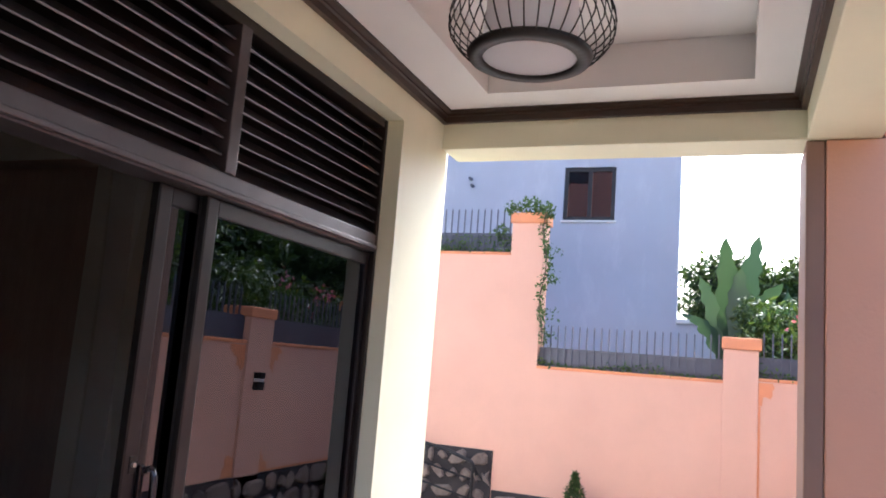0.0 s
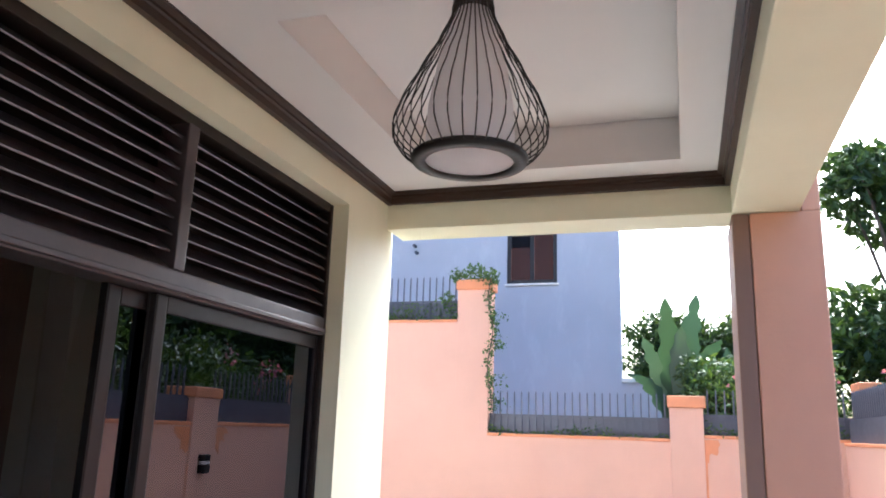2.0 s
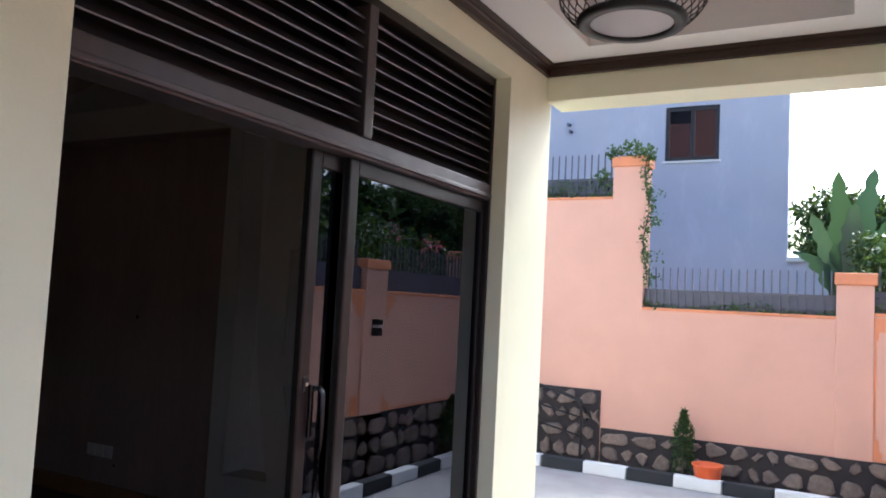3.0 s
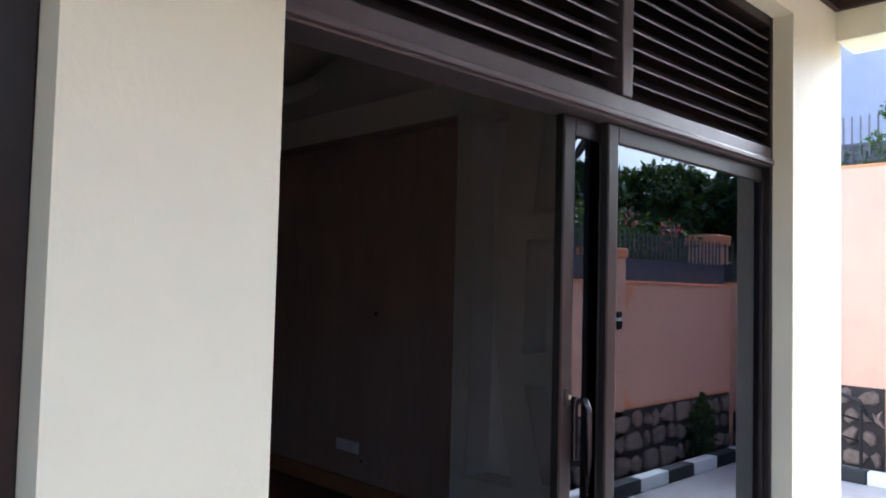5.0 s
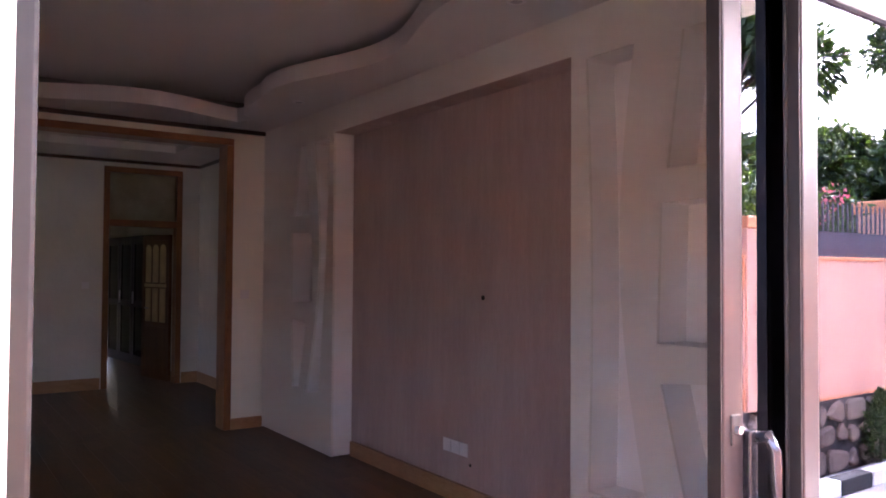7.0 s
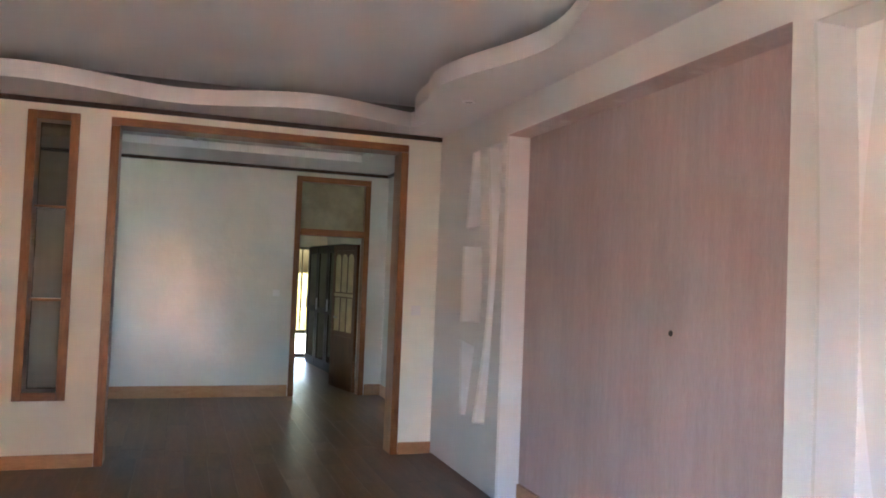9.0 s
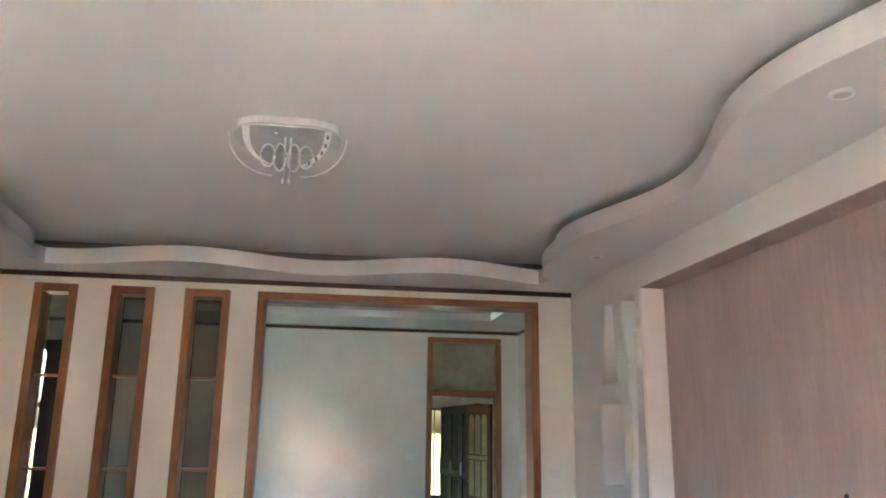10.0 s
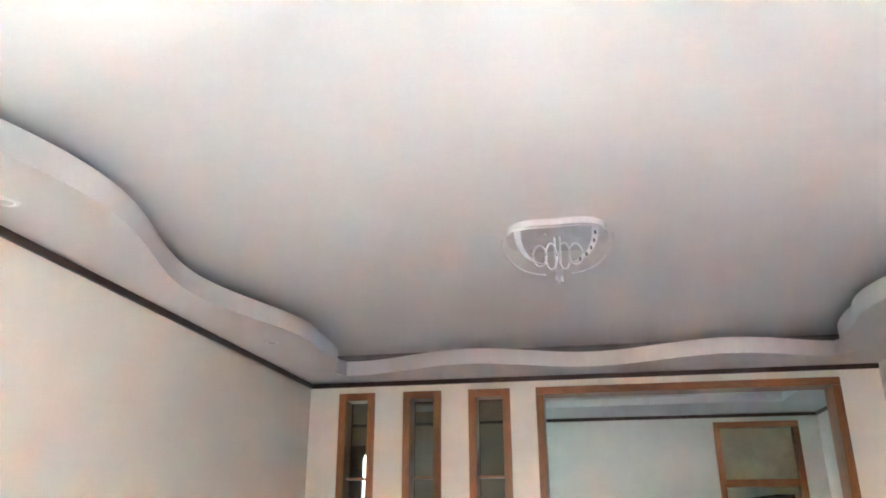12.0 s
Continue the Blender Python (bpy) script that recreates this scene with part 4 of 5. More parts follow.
# ---------------------------------------------------------------- chandeliers
def chandelier(at, width, name, label):
    """A cloud-shaped base with two pierced bands, thin side hoops and small loops that hang below it."""
    x, y, z = at
    r = root(name, at, label, "ceiling lamp")
    k = width / 0.64
    n = 48
    outl = []
    for i in range(n):
        t = 2 * math.pi * i / n
        rad = 1.0 + 0.06 * math.cos(2 * t) - 0.07 * math.cos(4 * t)
        outl.append((0.225 * k * rad * math.sin(t) - 0.02 * k, 0.27 * k * rad * math.cos(t)))
    bm = bmesh.new()
    plate(bm, outl, [], lambda u, v, s: (x + u, y + v, z - 0.038 + 0.036 * s))
    part("base", bm, "acrylic", r)
    bm = bmesh.new()
    plate(bm, [(u * 0.95 - 0.012 * k, v * 1.03) for u, v in outl], [], lambda u, v, q: (x + u, y + v, z - 0.044 + 0.0055 * q))
    part("mirror_plate", bm, "lamp_grey", r, "grey mirrored underside")
    for sgn in (-1, 1):
        bm = bmesh.new()
        m = 14
        reach = 0.205
        rows_ = []
        for i in range(m + 1):
            t = math.pi / 2 * i / m
            yy = sgn * (reach - (reach - 0.03) * (1 - math.cos(t)) ** 1.2) * k
            zz = -0.03 - 0.21 * k * math.sin(t)
            hw = 0.019 - 0.011 * i / m
            rows_.append([bm.verts.new((x + dx + 0.12, y + yy + dy, z + zz)) for dx, dy in ((0, -hw), (0, hw), (0.006, hw), (0.006, -hw))])
        for a, b in zip(rows_, rows_[1:]):
            for q in range(4):
                bm.faces.new((a[q], a[(q + 1) % 4], b[(q + 1) % 4], b[q]))
        band = part("band", bm, "acrylic", r, "pierced white acrylic band")
        # small dark boxes stand for the holes pierced through the band
        for i in (2, 4, 6, 8, 10) if sgn > 0 else ():
            t = math.pi / 2 * i / m
            bm = bmesh.new()
            cy_, cz_ = y + sgn * (reach - (reach - 0.03) * (1 - math.cos(t)) ** 1.2) * k, z - 0.03 - 0.21 * k * math.sin(t)
            box(bm, (x + 0.1245, cy_ - 0.006, cz_ - 0.010), (x + 0.1285, cy_ + 0.006, cz_ + 0.010), 0.0015)
            part("dark_hole", bm, "iron", band)
        bm = bmesh.new()
        tube(bm, [(x, y + sgn * k * (0.07 + 0.23 * math.cos(math.pi / 2 * (i / 14))), z - 0.035 - 0.22 * k * math.sin(math.pi / 2 * i / 14)) for i in range(15)], 0.0045, 6)
        part("hoop", bm, "acrylic", r, smooth=True)
        for off, rr, tall in ((0.035, 0.030, 0.075), (0.095, 0.036, 0.06)):
            bm = bmesh.new()
            tube(bm, [(x + 0.02 + 0.03 * off * 10, y + sgn * off * k + rr * k * math.cos(2 * math.pi * i / 18), z - 0.165 * k + tall * k * math.sin(2 * math.pi * i / 18)) for i in range(19)], 0.006, 6)
            part("loop", bm, "acrylic", r, smooth=True)
        bm = bmesh.new()
        cyl(bm, (x, y + sgn * 0.014, z - 0.27 * k), (x, y + sgn * 0.014, z - 0.03), 0.006, n=8)
        cyl(bm, (x, y + sgn * 0.014, z - 0.30 * k), (x, y + sgn * 0.014, z - 0.27 * k), 0.011, 0.007, n=10)
        part("drop", bm, "acrylic", r, smooth=True)
    bm = bmesh.new()
    cyl(bm, (x + 0.06 * k, y - 0.06, z - 0.050), (x + 0.06 * k, y - 0.06, z - 0.043), 0.008, n=12)
    part("screw", bm, "chrome", r)
    return r


chandelier((-3.66, 0.29, CEIL), 0.64, "ceiling_lamp", "white acrylic ceiling lamp with curved bands and loops")
chandelier((-8.40, 0.63, 3.25), 0.50, "ceiling_lamp", "white acrylic ceiling lamp in the dining room")

# ---------------------------------------------------------------- boundary walls
NY, EX = 8.33, 3.00
TALL, LOW, RIGHT = 3.04, 1.68, 1.73
P1, P2, P3 = (-1.24, -0.83), (1.26, 1.62), (3.18, 3.56)
nw = root("wall_north", (0, NY, GROUND), "salmon pink rendered boundary wall, stepped in height", "boundary wall", kind="structure")
part("wall_body", boxes(((-9.0, NY, GROUND), (P1[0], NY + 0.2, TALL)), ((P1[1], NY, GROUND), (P2[0], NY + 0.2, LOW)), ((P2[1], NY, GROUND), (P3[0], NY + 0.2, RIGHT))), "pink", nw)
for (a, b), top, fwd in ((P1, 3.44, -0.001), (P2, 2.05, 0.02), (P3, 2.22, 0.05)):
    pl = part("pillar", boxes(((a, NY - fwd, GROUND), (b, NY + 0.28, top)), bev=0.008 if fwd > 0 else 0.0), "pink", nw, "salmon pink pillar")
    part("pillar_cap", boxes(((a - 0.02, NY - fwd - 0.03, top), (b + 0.03, NY + 0.31, top + 0.13)), bev=0.015), "orange", pl, "orange painted pillar cap")
for a, b, top in ((-9.0, P1[0], TALL), (P1[1], P2[0], LOW), (P2[1], P3[0], RIGHT)):
    part("coping", boxes(((a, NY - 0.015, top - 0.004), (b, NY + 0.215, top + 0.03)), bev=0.008), "orange", nw, "thin orange coping")

ew = root("wall_east", (EX, 2, GROUND), "salmon pink rendered boundary wall along the driveway", "boundary wall", kind="structure")
EPIL = [(-4.1, -3.7), (0.9, 1.3), (5.50, 5.90)]
part("wall_body", boxes(((EX, -9.0, GROUND), (EX + 0.2, NY - 0.05, 1.70))), "pink", ew)
part("coping", boxes(((EX - 0.015, -9.0, 1.696), (EX + 0.215, NY - 0.08, 1.73)), bev=0.008), "orange", ew, "thin orange coping")
for a, b in EPIL:
    pl = part("pillar", boxes(((EX - 0.03, a, GROUND), (EX + 0.28, b, 1.95)), bev=0.008), "pink", ew, "salmon pink pillar")
    part("pillar_cap", boxes(((EX - 0.05, a - 0.02, 1.95), (EX + 0.31, b + 0.02, 2.05)), bev=0.015), "orange", pl, "orange painted pillar cap")

# flaked paint patches beside the pillars
def patch(bm, corner, du, dv, normal, seed):
    """A ragged thin scab of paint that spreads from a corner."""
    rnd = random.Random(seed)
    c, u, v, nn = Vector(corner), Vector(du), Vector(dv), Vector(normal)
    pts = [c]
    for i in range(9):
        t = math.pi / 2 * i / 8
        k = 0.75 + 0.5 * rnd.random()
        pts.append(c + u * math.cos(t) * k + v * math.sin(t) * k)
    top = [bm.verts.new(p + nn * 0.006) for p in pts]
    bot = [bm.verts.new(p + nn * 0.0005) for p in pts]
    bm.faces.new(top)
    for i in range(len(pts)):
        j = (i + 1) % len(pts)
        bm.faces.new((top[i], bot[i], bot[j], top[j]))


bm = bmesh.new()
patch(bm, (P2[1], NY, RIGHT - 0.02), (0.16, 0, 0), (0, 0, -0.22), (0, -1, 0), 3)
patch(bm, (P2[1], NY, 0.22), (0.10, 0, 0), (0, 0, 0.2), (0, -1, 0), 4)
box(bm, (P2[1] + 0.0005, NY - 0.008, 0.22), (P2[1] + 0.022, NY - 0.0005, RIGHT - 0.02))
box(bm, (P2[1] + 0.022, NY - 0.008, 0.215), (P3[0], NY - 0.0005, 0.24))
part("paint_patch", bm, "orange", nw, "ragged darker paint patch")
bm = bmesh.new()
for s, y in ((1, 5.90), (-1, 5.50)):
    patch(bm, (EX, y, 1.68), (0, s * 0.20, 0), (0, 0, -0.22), (-1, 0, 0), 7 + s)
    patch(bm, (EX, y, 0.46), (0, s * 0.16, 0), (0, 0, 0.2), (-1, 0, 0), 11 + s)
box(bm, (EX - 0.008, 5.9005, 0.46), (EX - 0.0005, 5.92, 1.68))
box(bm, (EX - 0.008, 5.92, 0.455), (EX - 0.0005, 8.2, 0.475))
part("paint_patch", bm, "orange", ew, "ragged darker paint patch")
wl = root("wall_lamp", (EX - 0.03, 5.68, 1.33), "small black outdoor wall lamp on the pillar", "wall lamp")
part("body", boxes(((EX - 0.11, 5.635, 1.26), (EX - 0.031, 5.725, 1.34)), bev=0.008), "black", wl)
part("lens", boxes(((EX - 0.105, 5.64, 1.341), (EX - 0.036, 5.72, 1.37)), bev=0.006), "plastic", wl)
part("lower_body", boxes(((EX - 0.11, 5.635, 1.371), (EX - 0.031, 5.725, 1.43)), bev=0.008), "black", wl)

# ---------------------------------------------------------------- iron fences on the walls
def fence(name, p0, p1, z0, z1, label):
    a, b = Vector((*p0, 0)), Vector((*p1, 0))
    d = (b - a).normalized()
    length = (b - a).length
    f = root(name, ((a + b) / 2 + Vector((0, 0, z0))), label, "fence", "iron fences")
    ang = math.atan2(d.y, d.x)
    bm = boxes(((-0.008, -0.008, 0), (0.008, 0.008, z1 - z0 - 0.03)))
    cyl(bm, (0, 0, z1 - z0 - 0.03), (0, 0, z1 - z0), 0.011, 0.001, n=4)
    me = mesh_of("bar", bm, "iron")
    n = int(length / 0.087)
    for i in range(n):
        p = a + d * (0.05 + (length - 0.1) * i / max(1, n - 1))
        shared("bar", me, f, Matrix.Translation((p.x, p.y, z0)) @ Matrix.Rotation(ang, 4, "Z"))
    for z, h in ((z0 + 0.06, 0.02), (z0 + (z1 - z0) * 0.4, 0.025)):
        bm = boxes(((0, 0.009, 0), (length, 0.03, h)))
        bm.transform(Matrix.Translation((a.x, a.y, z)) @ Matrix.Rotation(ang, 4, "Z"))
        part("rail", bm, "iron", f)
    bm = boxes(((0, 0.032, 0), (length, 0.038, (z1 - z0) * 0.4)))
    bm.transform(Matrix.Translation((a.x, a.y, z0)) @ Matrix.Rotation(ang, 4, "Z"))
    part("sheet", bm, "iron", f, "grey sheet behind the bars")
    return f


fence("iron_fence", (-6.0, NY + 0.08), (P1[0], NY + 0.08), TALL + 0.03, TALL + 0.60, "grey iron bar fence on the tall wall")
fence("iron_fence", (P1[1], NY + 0.08), (P2[0], NY + 0.08), LOW + 0.03, LOW + 0.53, "grey iron bar fence on the low wall")
fence("iron_fence", (P2[1], NY + 0.08), (P3[0], NY + 0.08), RIGHT + 0.03, RIGHT + 0.53, "grey iron bar fence beside flowering shrubs")
fence("iron_fence", (EX + 0.08, 1.3), (EX + 0.08, 5.50), 1.73, 2.25, "grey iron bar fence along the driveway wall")
fence("iron_fence", (EX + 0.08, 5.90), (EX + 0.08, 8.2), 1.73, 2.25, "grey iron bar fence along the driveway wall")

# ---------------------------------------------------------------- neighbour's blue house
HY, HX = 12.17, 0.46
house = root("neighbour_house", (-3.5, 15, GROUND), "blue grey rendered house beyond the wall", "house")
bm = bmesh.new()
W0, W1, WZ0, WZ1 = -1.49, -0.60, 4.25, 5.19
plate(bm, [(-9.0, GROUND), (HX, GROUND), (HX, 9.2), (-9.0, 9.2)], [[(W0, WZ0), (W1, WZ0), (W1, WZ1), (W0, WZ1)]], lambda u, v, s: (u, HY + 0.2 * s, v))
part("front_wall", bm, "blue_wall", house)
part("side_wall", boxes(((HX - 2.2, HY + 0.201, GROUND), (HX - 2.0, HY + 8, 9.2)), ((-9.0, HY + 0.201, GROUND), (-8.8, HY + 8, 9.2)), ((-8.8, HY + 7.8, GROUND), (HX - 2.2, HY + 8, 9.2))), "blue_wall", house)
part("roof", boxes(((-9.4, HY - 0.1, 9.2), (HX + 0.05, HY + 8.4, 9.4)), bev=0.02), "white_coping", house)
part("inner_floor", boxes(((-8.8, HY + 0.2, 3.0), (HX - 2.2, HY + 7.8, 3.15))), "mortar", house)
part("low_wall", boxes(((HX, HY - 0.02, GROUND), (1.14, HY + 0.2, 2.56))), "blue_wall", house)
part("low_coping", boxes(((HX, HY - 0.07, 2.56), (1.19, HY + 0.25, 2.63)), bev=0.01), "white_coping", house, "white coping of the low wall")
hw = part("window", boxes(((W0, HY + 0.03, WZ0), (W0 + 0.07, HY + 0.10, WZ1)), ((W1 - 0.07, HY + 0.03, WZ0), (W1, HY + 0.10, WZ1)), ((W0 + 0.07, HY + 0.03, WZ0), (W1 - 0.07, HY + 0.10, WZ0 + 0.07)),
          ((W0 + 0.07, HY + 0.03, WZ1 - 0.07), (W1 - 0.07, HY + 0.10, WZ1)), ((-1.075, HY + 0.03, WZ0 + 0.07), (-1.005, HY + 0.10, WZ1 - 0.07)), bev=0.005), "frame", house, "brown framed sliding window")
for a, b in ((W0 + 0.07, -1.075), (-1.005, W1 - 0.07)):
    part("pane", boxes(((a, HY + 0.06, WZ0 + 0.07), (b, HY + 0.066, WZ1 - 0.07))), "glass_dark", hw).visible_shadow = False
part("blind", boxes(((W0 + 0.071, HY + 0.072, WZ1 - 0.28), (-1.076, HY + 0.085, WZ1 - 0.071))), "orange_cloth", hw, "orange blind behind the glass")
part("sill", boxes(((W0 - 0.03, HY - 0.03, WZ0 - 0.04), (W1 + 0.03, HY + 0.10, WZ0 - 0.001)), bev=0.006), "white_coping", hw)
for x, z in ((-3.22, 5.0), (-3.18, 4.87)):
    bm = bmesh.new()
    cyl(bm, (x, HY - 0.10, z), (x, HY - 0.001, z), 0.03, n=10)
    part("pipe_stub", bm, "iron", house)

# ---------------------------------------------------------------- plants
def leaves(points, size, spread, rng, droop=0.3, ratio=0.42):
    """Folded leaf blades at the given points, turned by chance; returns vertices and faces."""
    n = len(points)
    d = rng.normal(size=(n, 3))
    d[:, 2] -= droop
    d /= np.linalg.norm(d, axis=1)[:, None]
    s = np.cross(d, rng.normal(size=(n, 3)))
    s /= np.linalg.norm(s, axis=1)[:, None] + 1e-9
    u = np.cross(s, d)
    ln = size * (1 + spread * rng.uniform(-1, 1, n))[:, None]
    w = ln * ratio
    p = np.asarray(points)
    a, b = p, p + d * ln
    m = p + d * ln * 0.45
    l, r = m + s * w * 0.5 + u * w * 0.18, m - s * w * 0.5 + u * w * 0.18
    verts = np.stack([a, l, b, r], 1).reshape(-1, 3)
    faces = [(4 * i, 4 * i + 1, 4 * i + 2) for i in range(n)] + [(4 * i, 4 * i + 2, 4 * i + 3) for i in range(n)]
    return verts, faces


def leaf_object(name, points, size, material, parent=None, label="", spread=0.35, seed=1, droop=0.3, ratio=0.42):
    rng = np.random.default_rng(seed)
    v, f = leaves(points, size, spread, rng, droop, ratio)
    me = bpy.data.meshes.new(name)
    me.from_pydata(v.tolist(), [], f)
    me.materials.append(M[material])
    ob = new(name, me)
    if parent:
        ob.parent = parent
        top = parent
        while top.parent:
            top = top.parent
        ob.matrix_parent_inverse = Matrix.Translation(top.location).inverted() if parent is top else Matrix.Identity(4)
    return tagged(ob, label)


def clump_points(centres, per, seed, shell=0.55):
    """Points thickened towards the outside of a set of blobs (x, y, z, radius)."""
    rng = np.random.default_rng(seed)
    out = []
    for x, y, z, r in centres:
        n = int(per * r * r)
        d = rng.normal(size=(n, 3))
        d /= np.linalg.norm(d, axis=1)[:, None]
        rad = r * (shell + (1 - shell) * rng.random(n) ** 0.5) * (1 + 0.16 * np.sin(5 * d[:, 0] + 3 * d[:, 2] + x))
        out.append(np.array([x, y, z]) + d * rad[:, None] * np.array([1, 1, 0.85]))
    return np.concatenate(out)


def tree(name, at, height, crown, seed, leaf_size, per, label, material="leaf_dark"):
    """A tapered trunk, limbs out to every blob of the crown, and many leaves."""
    x, y, z = at
    t = root(name, at, label, "tree")
    rnd = random.Random(seed)
    bm = bmesh.new()
    top = (x + 0.15, y - 0.1, z + height * 0.45)
    tube(bm, [(x, y, z - 0.1), (x + 0.05, y, z + height * 0.2), top], 0.17, 10)
    part("trunk", bm, "bark", t, smooth=True)
    for cx, cy, cz, r in crown:
        bm = bmesh.new()
        mid = ((top[0] + cx) / 2 + rnd.uniform(-0.2, 0.2), (top[1] + cy) / 2, (top[2] + cz) / 2 + 0.15)
        tube(bm, [top, mid, (cx, cy, cz + r * 0.3)], 0.028, 6)
        part("limb", bm, "bark", t, smooth=True)
    leaf_object("crown", clump_points(crown, per, seed), leaf_size, material, t, "dense green leaves", seed=seed)
    return t


def blobs(centre, spread, n, r0, r1, seed):
    rnd = random.Random(seed)
    return [(centre[0] + rnd.uniform(-1, 1) * spread[0], centre[1] + rnd.uniform(-1, 1) * spread[1], centre[2] + rnd.uniform(-1, 1) * spread[2], rnd.uniform(r0, r1)) for _ in range(n)]


# mango trees beyond the driveway wall
tree("mango_tree", (6.1, 12.4, GROUND), 4.6, blobs((6.1, 12.2, 2.85), (0.4, 1.7, 0.5), 34, 0.45, 0.65, 5) + blobs((6.1, 13.1, 3.5), (0.3, 0.55, 0.25), 8, 0.35, 0.5, 57), 21, 0.15, 3000, "round dark green mango tree over the driveway wall")
tree("mango_tree", (6.0, 8.6, GROUND), 6.2, blobs((6.0, 10.2, 5.0), (0.5, 0.7, 0.5), 10, 0.35, 0.55, 55) + blobs((6.0, 8.4, 2.8), (0.6, 1.6, 0.6), 20, 0.5, 0.75, 56), 24, 0.16, 2200, "tall mango tree with overhanging branches")
tree("mango_tree", (5.2, 13.4, GROUND), 6.5, blobs((4.85, 13.2, 5.9), (0.6, 0.5, 0.9), 9, 0.35, 0.55, 6) + blobs((4.75, 12.9, 3.3), (0.7, 0.5, 0.55), 12, 0.4, 0.65, 66), 22, 0.19, 1700, "tall green mango tree beyond the corner pillar")
tree("mango_tree", (6.6, 2.6, GROUND), 5.0, blobs((6.6, 2.4, 2.9), (1.2, 2.4, 0.7), 18, 0.6, 0.95, 7), 23, 0.17, 2000, "dark green mango tree over the driveway wall")
# flowering shrubs on the fence
sh = root("flowering_shrub", (2.5, NY + 0.8, GROUND), "green shrub with pink blossom behind the fence", "shrub")
cl = blobs((2.5, NY + 0.85, 2.2), (0.75, 0.25, 0.25), 9, 0.28, 0.45, 8) + blobs((2.5, NY + 0.8, 1.2), (0.8, 0.2, 0.5), 6, 0.35, 0.5, 9)
leaf_object("foliage", clump_points(cl, 1400, 31), 0.085, "leaf_mid", sh, seed=31)
leaf_object("blossom", clump_points([(2.15, NY + 0.45, 2.35, 0.2), (2.5, NY + 0.5, 2.45, 0.2), (2.3, NY + 0.4, 2.1, 0.15), (2.9, NY + 0.5, 2.4, 0.2)], 1500, 32, 0.2), 0.055, "flower", sh, "pink blossom", seed=32, ratio=0.8)
sh = root("flowering_shrub", (EX + 0.7, 7.2, GROUND), "green shrub with pink blossom over the driveway fence", "shrub")
cl = blobs((EX + 0.75, 6.6, 2.25), (0.2, 1.5, 0.3), 13, 0.3, 0.5, 12) + blobs((EX + 0.7, 6.0, 1.2), (0.15, 2.0, 0.4), 9, 0.4, 0.5, 13)
leaf_object("foliage", clump_points(cl, 1200, 33), 0.085, "leaf_dark", sh, seed=33)
leaf_object("blossom", clump_points(blobs((EX + 0.42, 7.1, 2.3), (0.1, 0.9, 0.25), 6, 0.07, 0.12, 14), 1500, 34, 0.2), 0.045, "flower", sh, "pink blossom", seed=34, ratio=0.8)
# dark shrubs and trees behind the wall, by the house's corner
sh = root("garden_shrub", (1.9, 13.3, GROUND), "dark green garden shrubs behind the wall", "shrub")
cl = blobs((2.25, 13.3, 2.75), (1.35, 0.4, 0.6), 30, 0.35, 0.55, 15) + blobs((1.9, 13.3, 1.2), (1.6, 0.3, 0.7), 14, 0.45, 0.6, 16) + blobs((1.75, 13.3, 3.2), (0.95, 0.3, 0.35), 16, 0.35, 0.5, 20) + [(0.72, 13.2, 3.0, 0.3), (0.66, 13.2, 3.5, 0.22), (0.82, 13.2, 3.35, 0.2), (2.85, 13.2, 3.3, 0.4)]
leaf_object("foliage", clump_points(cl, 2300, 35), 0.13, "leaf_dark", sh, seed=35)
sh = root("garden_shrub", (2.75, 10.0, GROUND), "yellow green garden shrub behind the wall", "shrub")
leaf_object("foliage", clump_points(blobs((2.7, 10.0, 2.5), (0.25, 0.2, 0.7), 9, 0.25, 0.38, 17), 1900, 36), 0.10, "leaf_mid", sh, seed=36)

sh = root("garden_shrub", (1.95, 9.5, GROUND), "mid green shrub with a little pink blossom behind the wall", "shrub")
leaf_object("foliage", clump_points(blobs((1.98, 9.5, 2.3), (0.55, 0.15, 0.3), 12, 0.22, 0.34, 18) + blobs((1.95, 9.5, 1.2), (0.5, 0.1, 0.6), 8, 0.3, 0.4, 19), 2200, 37), 0.085, "leaf_dark", sh, seed=37)
leaf_object("blossom", clump_points([(2.25, 9.25, 2.62, 0.1), (2.4, 9.25, 2.48, 0.12)], 3500, 38, 0.2), 0.045, "flower", sh, "pink blossom", seed=38, ratio=0.8)


def stems(parent, at, height, reach, seed):
    """A few bent woody stems that carry a shrub's leaves."""
    rnd_ = random.Random(seed)
    x, y, z = at
    for _ in range(5):
        dx, dy = rnd_.uniform(-reach, reach), rnd_.uniform(-0.15, 0.15)
        bm = bmesh.new()
        tube(bm, [(x + dx * 0.3, y + dy, z - 0.05), (x + dx * 0.6, y + dy, z + height * 0.5), (x + dx, y + dy * 1.5, z + height)], 0.022, 6)
        part("stem", bm, "bark", parent, smooth=True)


for ob, at, hgt, reach in [(o, tuple(o.location), h, r) for o, h, r in zip([o for o in scene.objects if o.name.startswith("garden_shrub")], (3.0, 2.5, 2.4), (1.6, 0.3, 0.5))]:
    stems(ob, at, hgt, reach, int(at[1] * 10))


